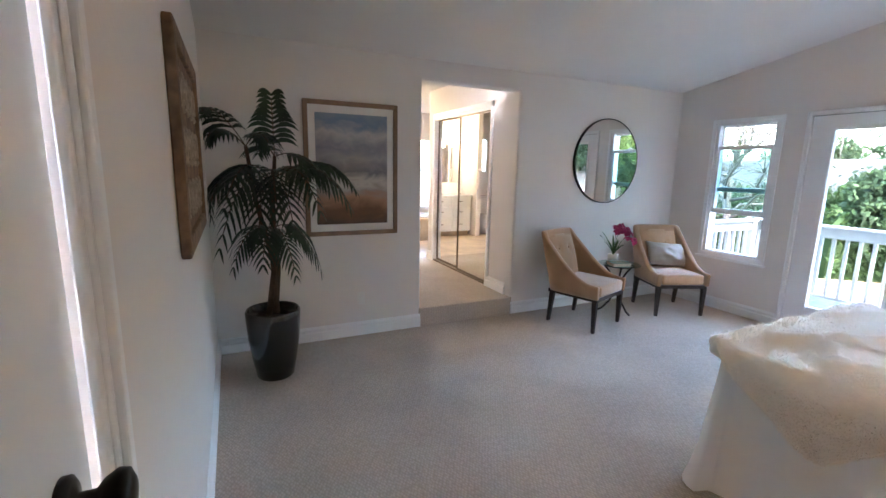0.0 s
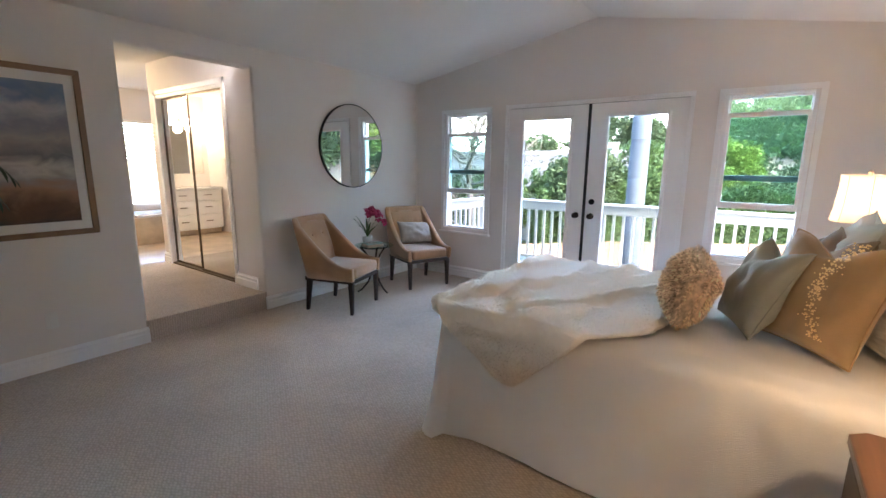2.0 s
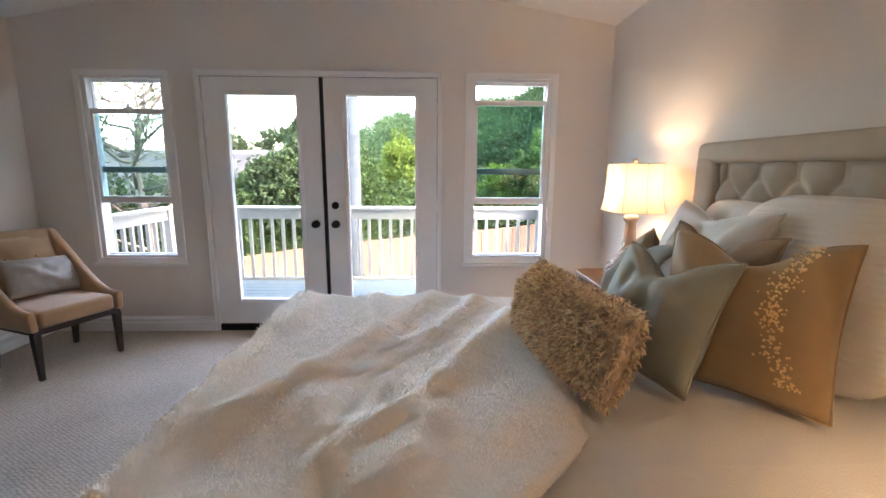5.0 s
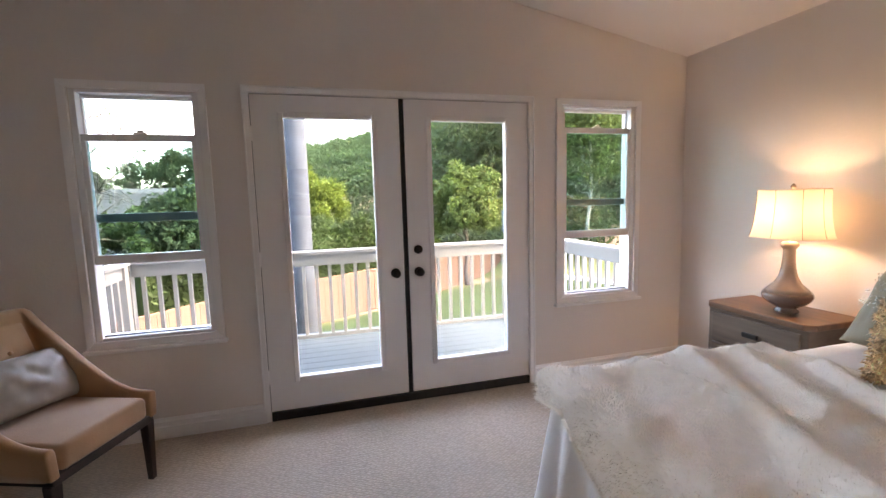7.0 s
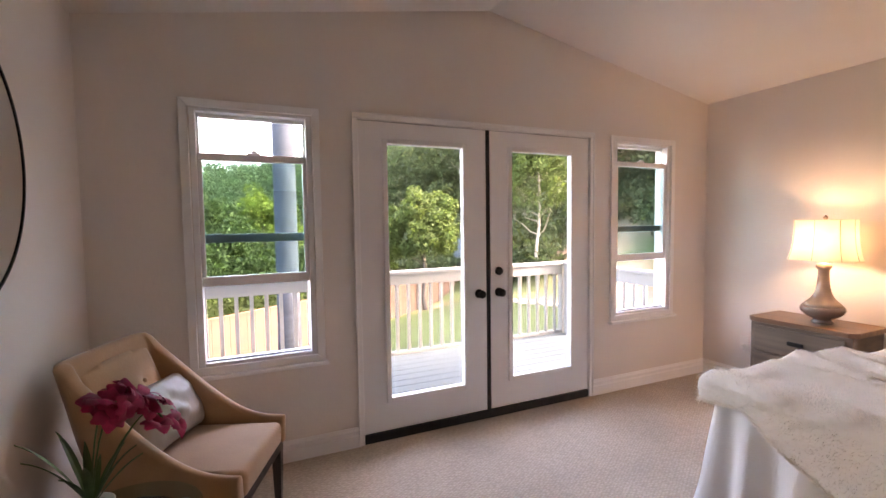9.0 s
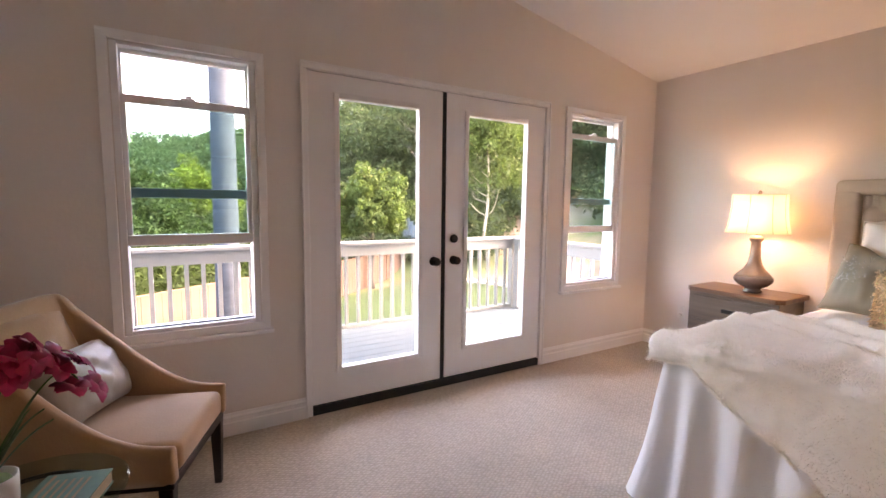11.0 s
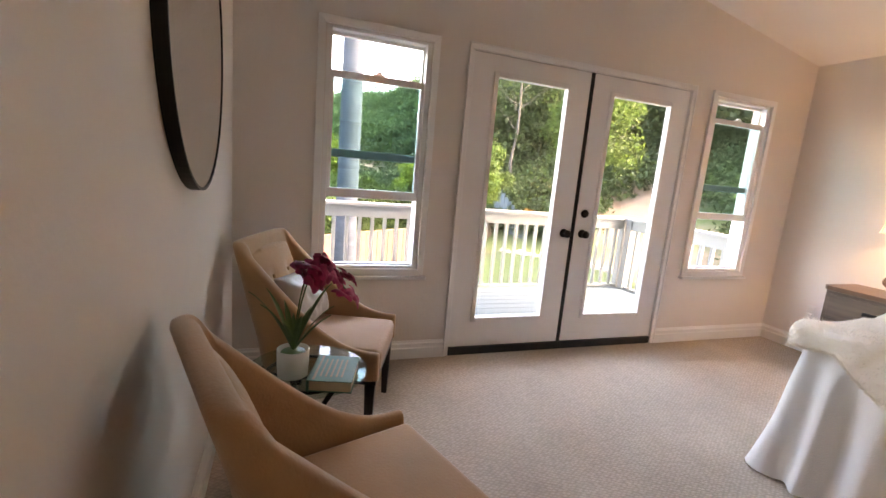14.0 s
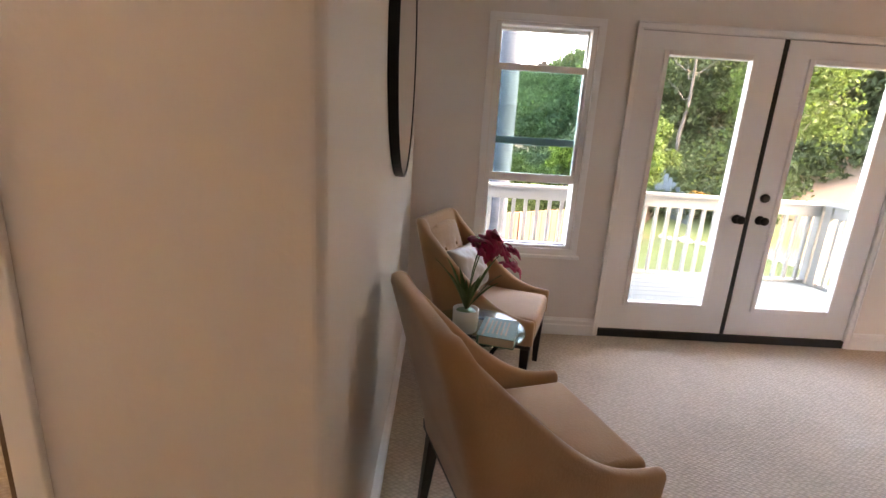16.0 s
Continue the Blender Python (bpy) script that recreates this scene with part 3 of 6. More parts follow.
def window(name, y0, y1, rail_top, shift):
    w = thing(name, "white vinyl double-hung window with a lowered sash bar outside", "window")
    w["kind"] = "structure"
    z0, z1 = 0.60, 2.14
    part("window_casing", join(
        prism([(y0, z0), (y1, z0), (y1 - 0.045, z0 + 0.045), (y0 + 0.045, z0 + 0.045)], "x", X1 - 0.018, X1 + 0.002, 0.003),
        prism([(y0, z1), (y1, z1), (y1 - 0.045, z1 - 0.045), (y0 + 0.045, z1 - 0.045)], "x", X1 - 0.018, X1 + 0.002, 0.003),
        prism([(y0, z0), (y0, z1), (y0 + 0.045, z1 - 0.045), (y0 + 0.045, z0 + 0.045)], "x", X1 - 0.018, X1 + 0.002, 0.003),
        prism([(y1, z0), (y1, z1), (y1 - 0.045, z1 - 0.045), (y1 - 0.045, z0 + 0.045)], "x", X1 - 0.018, X1 + 0.002, 0.003)), TRIM, w)
    part("window_sill", boxes((X1 - 0.045, X1 + 0.01, y0 - 0.015, y1 + 0.015, z0 - 0.022, z0), bev=0.005), TRIM, w)
    a, b = y0 + 0.045, y1 - 0.045
    part("window_frame", boxes((X1, X1 + 0.11, a, a + 0.035, z0 + 0.045, z1 - 0.045), (X1, X1 + 0.11, b - 0.035, b, z0 + 0.045, z1 - 0.045),
                               (X1, X1 + 0.11, a + 0.035, b - 0.035, z0 + 0.045, z0 + 0.065), (X1, X1 + 0.11, a + 0.035, b - 0.035, z1 - 0.065, z1 - 0.045), bev=0.003, seg=1), VINYL, w)
    a, b = a + 0.035, b - 0.035
    s = part("lower_sash", boxes((X1 + 0.012, X1 + 0.045, a, b, 1.10, 1.155), (X1 + 0.012, X1 + 0.045, a, a + 0.022, 1.155, rail_top - 0.04),
                                 (X1 + 0.012, X1 + 0.045, b - 0.022, b, 1.155, rail_top - 0.04), (X1 + 0.012, X1 + 0.045, a, b, rail_top - 0.04, rail_top), bev=0.003, seg=1), VINYL, w)
    part("pane", boxes((X1 + 0.026, X1 + 0.031, a + 0.023, b - 0.023, 1.156, rail_top - 0.041)), GLASSU, s)
    part("sash_lock", join(boxes((X1 + 0.015, X1 + 0.045, (a + b) / 2 - 0.035, (a + b) / 2 + 0.035, rail_top + 0.001, rail_top + 0.012), bev=0.004),
                           boxes((X1 + 0.018, X1 + 0.04, (a + b) / 2 - 0.02, (a + b) / 2 + 0.012, rail_top + 0.012, rail_top + 0.026), bev=0.005)), VINYL, s)
    u = part("upper_sash", boxes((X1 + 0.055, X1 + 0.088, a, a + 0.010, 1.395, z1 - 0.066), (X1 + 0.055, X1 + 0.088, b - 0.010, b, 1.395, z1 - 0.066),
                                 (X1 + 0.055, X1 + 0.088, a, b, z1 - 0.085, z1 - 0.066), bev=0.002, seg=1), VINYL, w)
    part("sash_bar", boxes((X1 + 0.055, X1 + 0.095, a, b, 1.345, 1.395), bev=0.006), TEAL, u, "grey-green horizontal sash bar")
    part("pane", boxes((X1 + 0.068, X1 + 0.073, a + 0.0105, b - 0.0105, 1.397, z1 - 0.087)), GLASS, u)
    part("weather_strip", boxes((X1 + 0.03, X1 + 0.05, a, b, z0 + 0.066, z0 + 0.071)), SEAL, w)
    return w


window("window_1", 3.695, 4.435, 1.85, 0)
window("window_2", 0.625, 1.365, 1.935, 0)

dd = thing("door_1", "white glazed double french doors with black knobs, closed", "door")
dd["kind"] = "structure"
part("door_casing", join(
    boxes((X1 - 0.018, X1 + 0.001, 1.553, 1.590, 0, 2.103), (X1 - 0.018, X1 + 0.001, 3.460, 3.497, 0, 2.103), (X1 - 0.018, X1 + 0.001, 1.553, 3.497, 2.103, 2.142), bev=0.005),
    boxes((X1 - 0.026, X1 - 0.016, 1.550, 1.560, 0, 2.142), (X1 - 0.026, X1 - 0.016, 3.490, 3.500, 0, 2.142), (X1 - 0.026, X1 - 0.016, 1.550, 3.500, 2.134, 2.145), bev=0.003)), TRIM, dd)
part("door_jamb", boxes((X1 + 0.001, X1 + 0.15, 1.575, 1.587, 0, 2.115), (X1 + 0.001, X1 + 0.15, 3.463, 3.475, 0, 2.115), (X1 + 0.001, X1 + 0.15, 1.587, 3.463, 2.103, 2.115)), TRIM, dd)
part("threshold", boxes((X1 - 0.012, X1 + 0.15, 1.592, 3.458, 0.0, 0.058), bev=0.004), SEAL, dd, "black rubber threshold under the doors")
part("astragal", boxes((X1 + 0.002, X1 + 0.05, 2.504, 2.533, 0.058, 2.10), bev=0.004), SEAL, dd, "black seal strip between the two doors")


def leaf(y0, y1, g0, g1, hinge):
    p = part("door_leaf", boxes((X1 + 0.004, X1 + 0.042, y0, g0, 0.062, 2.098), (X1 + 0.004, X1 + 0.042, g1, y1, 0.062, 2.098),
                                (X1 + 0.004, X1 + 0.042, g0, g1, 0.062, 0.27), (X1 + 0.004, X1 + 0.042, g0, g1, 1.97, 2.098)), DOORP, dd)
    part("glazing_bead", join(*[boxes(s, bev=0.006) for s in ((X1 - 0.008, X1 + 0.046, g0 - 0.022, g0 + 0.012, 0.248, 1.992), (X1 - 0.008, X1 + 0.046, g1 - 0.012, g1 + 0.022, 0.248, 1.992),
              (X1 - 0.008, X1 + 0.046, g0 + 0.012, g1 - 0.012, 0.248, 0.282), (X1 - 0.008, X1 + 0.046, g0 + 0.012, g1 - 0.012, 1.958, 1.992))]), DOORP, p)
    part("pane", boxes((X1 + 0.030, X1 + 0.036, g0 + 0.002, g1 - 0.002, 0.272, 1.968)), GLASS, p)
    for z in (0.30, 1.08, 1.86):
        part("hinge", tube([(X1 - 0.004, hinge, z - 0.045), (X1 - 0.004, hinge, z + 0.045)], 0.006), TRIM, p)
    return p


part("weather_strip", boxes((X1 + 0.015, X1 + 0.045, 3.4585, 3.4625, 0.062, 2.098), (X1 + 0.015, X1 + 0.045, 1.5875, 1.5915, 0.062, 2.098), (X1 + 0.015, X1 + 0.045, 1.592, 3.458, 2.0985, 2.1025)), SEAL, dd, "black weather strip in the door gap")
lf = leaf(2.537, 3.458, 2.71, 3.28, 3.459)
rf = leaf(1.592, 2.500, 1.76, 2.33, 1.591)


def knob(parent, y, z, bolt=False, x=X1 + 0.004, side=-1, k=1.0):
    if bolt:
        prof = [(0.0305, 0), (0.0305, 0.012), (0.027, 0.02), (0.010, 0.022), (0.004, 0.0225)]
    else:
        prof = [(0.032, 0), (0.032, 0.008), (0.026, 0.012), (0.012, 0.016), (0.012, 0.032), (0.022, 0.040), (0.029, 0.052), (0.027, 0.062), (0.016, 0.068), (0.003, 0.069)]
    part("door_knob" if not bolt else "deadbolt", turned(capped([(r * k, h * k) for r, h in prof], 24), pose(x, y, z, 0, 90 * side, 0)), BLACK, parent,
         "black round knob" if not bolt else "black round deadbolt", smooth=True)


knob(lf, 2.60, 0.93)
knob(rf, 2.435, 0.93)
knob(rf, 2.435, 1.085, True)

# the closed entry door in the west wall
ed = thing("door_2", "white panelled interior door with a black knob, closed", "door")
ed["kind"] = "structure"
part("door_leaf", boxes((X0 - 0.045, X0 - 0.008, 0.81, 1.66, 0.01, 2.03)), DOORP, ed)
for z0, z1 in ((0.20, 0.88), (1.08, 1.88)):
    for y0, y1 in ((0.92, 1.17), (1.27, 1.52)):
        part("door_panel", boxes((X0 - 0.014, X0 - 0.002, y0, y1, z0, z1), bev=0.006), DOORP, ed)
knob(ed, 1.56, 1.175, x=X0 - 0.008, side=1, k=1.0)
part("door_casing", join(
    boxes((X0 - 0.001, X0 + 0.012, 1.665, 1.755, 0, 2.10), (X0 - 0.001, X0 + 0.012, 0.735, 0.81, 0, 2.10), (X0 - 0.001, X0 + 0.012, 0.735, 1.755, 2.035, 2.11), bev=0.003),
    boxes((X0 + 0.010, X0 + 0.024, 1.725, 1.752, 0, 2.10), (X0 + 0.010, X0 + 0.019, 1.685, 1.70, 0, 2.08), bev=0.004)), TRIM, ed)

# ---- the raised hall and the bathroom ----
BX0, BX1, BY1, BZ = 0.0, 5.2, 9.5, 2.62
HX = 3.402
tagged(part("floor_hall", boxes((ARCH[0] - 0.02, HX + 0.6, Y1 + 0.002, 7.2, 0.0, HALL_Z)), CARPETH), "beige carpet on the raised hall step", kind="structure")
tagged(part("floor_bath", boxes((BX0, BX1, 7.2, BY1, -0.1, HALL_Z), (BX0, ARCH[0] - 0.02, 5.0, 7.2, -0.1, HALL_Z)), TILE), "tan stone bathroom floor tile", kind="structure")
tagged(part("step_riser", boxes((ARCH[0] + 0.002, ARCH[1] - 0.002, Y1 - 0.006, Y1 + 0.001, 0.0, HALL_Z - 0.002), bev=0.002), CARPET), "carpeted step up into the hall", kind="structure")
for q in ((HX, HX + 0.12, Y1 + 0.12, 5.42, HALL_Z, BZ), (HX, HX + 0.12, 6.96, 7.15, HALL_Z, BZ), (HX, HX + 0.12, 5.42, 6.96, 2.24, BZ)):
    tagged(part("wall_hall_east", boxes(q), WALL), "off-white hall wall round the mirrored closet", kind="structure")
tagged(part("wall_hall_west", boxes((ARCH[0] - 0.12, ARCH[0], Y1 + 0.12, 6.1, HALL_Z, BZ)), WALL), "off-white hall wall", kind="structure")
tagged(part("wall_closet_back", boxes((HX + 0.6, HX + 0.7, Y1 + 0.12, 7.15, 0, BZ), (HX + 0.12, HX + 0.6, 7.05, 7.15, 0, BZ), (HX + 0.7, BX1, 7.05, 7.15, 0, BZ)), WALL), "off-white closet wall", kind="structure")
tagged(part("wall_bath_north", boxes((BX0, 1.05, BY1, BY1 + 0.12, 0, BZ), (1.35, 3.75, BY1, BY1 + 0.12, 0, BZ), (4.45, BX1, BY1, BY1 + 0.12, 0, BZ),
            (1.05, 1.35, BY1, BY1 + 0.12, 0, 1.45), (1.05, 1.35, BY1, BY1 + 0.12, 2.2, BZ), (3.75, 4.45, BY1, BY1 + 0.12, 0, 0.72), (3.75, 4.45, BY1, BY1 + 0.12, 2.12, BZ)), WALL), "off-white bathroom wall with two windows", kind="structure")
tagged(part("wall_bath_sides", boxes((BX0 - 0.12, BX0, 4.9, BY1 + 0.12, 0, BZ), (BX1, BX1 + 0.12, 7.05, BY1 + 0.12, 0, BZ), (BX0, X0 - 0.12, 4.88, 5.0, 0, BZ)), WALL), "off-white bathroom side wall", kind="structure")
tagged(part("ceiling_bath", boxes((BX0 - 0.12, BX1 + 0.12, Y1 + 0.12, BY1 + 0.12, BZ, BZ + 0.1)), CEIL), "off-white flat bathroom ceiling", kind="structure")
tagged(part("wall_toilet", boxes((1.55, 1.65, 8.86, BY1, HALL_Z, BZ), (0.75, 0.9, 8.86, 8.96, HALL_Z, BZ)), WALL), "off-white toilet room wall", kind="structure")
baseboard(HX, 5.42, HALL_Z, 5.42 - Y1 - 0.12, -90)
baseboard(HX, 7.15, HALL_Z, 0.19, -90)

cd = thing("closet_mirror_doors", "bronze-framed sliding mirrored closet doors in the raised hall", "closet")
for y0, y1, dx in ((5.44, 6.22, 0.012), (6.16, 6.94, 0.045)):
    d = part("sliding_door", boxes((HX + dx, HX + dx + 0.025, y0, y0 + 0.02, HALL_Z + 0.02, 2.20), (HX + dx, HX + dx + 0.025, y1 - 0.02, y1, HALL_Z + 0.02, 2.20),
                                   (HX + dx, HX + dx + 0.025, y0, y1, HALL_Z + 0.02, HALL_Z + 0.045), (HX + dx, HX + dx + 0.025, y0, y1, 2.18, 2.20)), BRONZE, cd)
    part("mirror_pane", boxes((HX + dx + 0.008, HX + dx + 0.014, y0 + 0.02, y1 - 0.02, HALL_Z + 0.045, 2.18)), MIRROR, d)
part("track", boxes((HX + 0.002, HX + 0.09, 5.422, 6.958, HALL_Z + 0.001, HALL_Z + 0.02)), BRONZE, cd)
part("header", boxes((HX - 0.004, HX + 0.10, 5.422, 6.958, 2.20, 2.24)), TRIM, cd)
part("closet_casing", boxes((HX - 0.014, HX + 0.001, 5.37, 5.425, HALL_Z + 0.0, 2.29), (HX - 0.014, HX + 0.001, 6.955, 7.01, HALL_Z, 2.29), (HX - 0.014, HX + 0.001, 5.37, 7.01, 2.235, 2.29), bev=0.004), TRIM, cd)

van = thing("vanity_cabinet", "white bathroom vanity cabinet with drawers under a pale counter", "cabinet", (1.70, 9.1, HALL_Z))
part("body", boxes((0, 1.5, -0.10, 0.395, 0.10, 0.80)), CABW, van)
part("toe_kick", boxes((0.02, 1.48, -0.04, 0.39, 0.0, 0.10)), TILE, van)
part("countertop", boxes((-0.02, 1.52, -0.13, 0.395, 0.80, 0.84), bev=0.005), PORC, van)
for i in range(3):
    for z0, z1 in ((0.62, 0.78), (0.38, 0.60), (0.12, 0.36)):
        dr = part("drawer", boxes((0.03 + i * 0.49, 0.49 + i * 0.49, -0.12, -0.10, z0, z1), bev=0.004), CABW, van)
        part("pull", boxes((0.20 + i * 0.49, 0.32 + i * 0.49, -0.14, -0.12, (z0 + z1) / 2, (z0 + z1) / 2 + 0.012)), BRONZE, dr)
for x0, x1 in ((1.75, 2.02), (2.06, 2.6)):
    mm = thing("wall_mirror", "frameless bathroom mirror over the vanity counter", "mirror", (x0, BY1 - 0.002, 1.25), group="vanity mirrors")
    part("mirror_pane", boxes((0, x1 - x0, -0.01, 0, 0, 0.88)), MIRROR, mm)
vl = thing("vanity_light", "lit white glass bar light over the vanity mirror", "wall lamp", (2.1, BY1 - 0.002, 2.18))
part("back_plate", boxes((-0.28, 0.28, -0.03, 0, -0.03, 0.03), bev=0.005), BRONZE, vl)
for i in range(3):
    part("glass_shade", turned(capped([(0.035, 0), (0.055, 0.02), (0.06, 0.10), (0.055, 0.12)], 16), pose(-0.19 + 0.19 * i, -0.09, -0.09)), BATHGLOW, vl, "lit white glass shade")
tw = thing("hand_towel", "pale hanging hand towel on a wall ring", "towel", (1.68, 8.85, 1.15))
part("cloth", join(boxes((-0.03, 0.03, -0.14, -0.01, 0, 0.36), bev=0.012), boxes((-0.02, 0.045, -0.11, 0.02, 0.06, 0.38), bev=0.012)), TOWEL, tw)
toi = thing("toilet", "white porcelain toilet in its own small room", "toilet", (1.22, 9.2, HALL_Z))
part("bowl", capped([(0.12, 0), (0.11, 0.12), (0.17, 0.30), (0.20, 0.38), (0.20, 0.42)], 24, sy=1.2), PORC, toi, smooth=True)
part("tank", boxes((-0.22, 0.22, 0.10, 0.29, 0.38, 0.76), bev=0.02), PORC, toi)
part("lid", boxes((-0.23, 0.23, 0.09, 0.295, 0.76, 0.79), bev=0.01), PORC, toi)
tub = thing("bathtub", "white tiled bathtub surround under the bathroom window", "bathtub", (4.1, 9.0, HALL_Z))
part("surround", boxes((-0.6, 1.05, -0.35, 0.49, 0, 0.42), bev=0.01), TILE, tub)
part("rim", boxes((-0.45, 1.0, -0.30, 0.45, 0.42, 0.46), bev=0.015), PORC, tub)


def shutter_window(name, x0, x1, z0, z1):
    w = thing(name, "white framed bathroom window with louvred shutters", "window")
    w["kind"] = "structure"
    part("window_frame", boxes((x0, x0 + 0.04, BY1 - 0.02, BY1 + 0.08, z0, z1), (x1 - 0.04, x1, BY1 - 0.02, BY1 + 0.08, z0, z1), (x0, x1, BY1 - 0.02, BY1 + 0.08, z0, z0 + 0.04), (x0, x1, BY1 - 0.02, BY1 + 0.08, z1 - 0.04, z1)), TRIM, w)
    part("pane", boxes((x0 + 0.04, x1 - 0.04, BY1 + 0.09, BY1 + 0.095, z0 + 0.04, z1 - 0.04)), GLASS, w)
    z = z0 + 0.55 * (z1 - z0) if z1 - z0 > 1 else z0 + 0.08
    while z < z1 - 0.06:
        part("slat", turned(boxes((x0 + 0.045, x1 - 0.045, -0.028, 0.028, -0.003, 0.003)), pose(0, BY1 + 0.03, z, 25)), TRIM, w)
        z += 0.055


shutter_window("window_3", 3.75, 4.45, 0.72, 2.12)
shutter_window("window_4", 1.05, 1.35, 1.45, 2.2)
bl = thing("ceiling_downlight", "lit round recessed ceiling light in the bathroom", "ceiling lamp", (2.75, 7.9, BZ - 0.012))
part("trim_ring", capped([(0.09, 0.012), (0.09, 0.004), (0.075, 0.0)], 24), TRIM, bl)
part("lens", capped([(0.065, -0.004), (0.06, -0.008)], 24), BATHGLOW, bl, "glowing lens")
bulb("bath_light", (2.75, 7.9, 2.45), 0.75, (1.0, 0.77, 0.46), 0.08)
bulb("vanity_bulb", (2.1, 9.25, 2.05), 0.5, (1.0, 0.77, 0.46), 0.08)

# ---- bed ----
BW, BE, FOOT, TOP = 2.84, 4.24, 2.28, 0.70
rng = random.Random(4)
bed = thing("bed", "queen bed with a tufted beige headboard and pale mattress", "bed", (3.53, 0.25, 0))
bx = 3.53
hb = part("headboard", boxes((-0.66, 0.66, -0.05, -0.01, 0.3, 1.43)), TUFT, bed, "beige upholstered headboard")
part("top_rail", boxes((-0.80, 0.80, -0.055, 0.045, 1.425, 1.525), bev=0.035, seg=4), TUFT, hb, smooth=True)
part("side_rail", boxes((-0.80, -0.66, -0.055, 0.045, 0.10, 1.46), bev=0.03, seg=4), TUFT, hb, smooth=True)
part("side_rail", boxes((0.66, 0.80, -0.055, 0.045, 0.10, 1.46), bev=0.03, seg=4), TUFT, hb, smooth=True)



def tufts():
    nx, nz = 120, 72
    vs, fs = [], []
    for j in range(nz + 1):
        for i in range(nx + 1):
            x, z = -0.665 + 1.33 * i / nx, 0.62 + 0.82 * j / nz
            u, v = x / 0.10, min(0, (z - 1.365) / 0.10)
            p, q = u + v, u - v
            d = min(abs((p + 1) % 2 - 1), abs((q + 1) % 2 - 1))
            r = math.hypot((p + 1) % 2 - 1, (q + 1) % 2 - 1)
            d = d ** 0.8
            amp = 0.45 + 0.55 * min(1, max(0, (z - 0.85) / 0.15))
            e = min(1, (0.665 - abs(x)) / 0.03, (1.44 - z) / 0.03)
            vs.append((x, -0.035 + max(0, e) ** 0.5 * amp * (0.044 * min(1, d * 1.25) ** 0.65 + 0.02 * min(1, r * 2.0)), z))
    for j in range(nz):
        for i in range(nx):
            k = j * (nx + 1) + i
            fs.append((k + 1, k, k + nx + 1, k + nx + 2))
    return vs, fs


tp = part("tufted_panel", tufts(), TUFT, bed, smooth=True)
btn = bmesh.new()
bmesh.ops.create_uvsphere(btn, u_segments=10, v_segments=6, radius=0.012)
bme = bpy.data.meshes.new("button")
btn.to_mesh(bme)
bme.materials.append(TUFT)
for k in range(-6, 7):
    for j, zz in enumerate((1.365, 1.265, 1.165, 1.065, 0.965, 0.865)):
        xx = 0.10 * k
        if (k + j) % 2 == 1 and abs(xx) < 0.62:
            part("button", bme, None, tp, place=pose(xx, -0.022, zz))
part("mattress", boxes((BW - bx + 0.02, BE - bx - 0.02, 0.05, FOOT - 0.27, 0.34, TOP - 0.02), bev=0.05, seg=4), CREAM, bed)
part("box_base", boxes((BW - bx + 0.03, BE - bx - 0.03, 0.05, FOOT - 0.29, 0.12, 0.34), bev=0.01), TUFT, bed)
for sx in (-0.62, 0.62):
    for sy in (0.15, 1.9):
        part("leg", boxes((sx - 0.03, sx + 0.03, sy - 0.03, sy + 0.03, 0, 0.12)), DARKWOOD, bed)


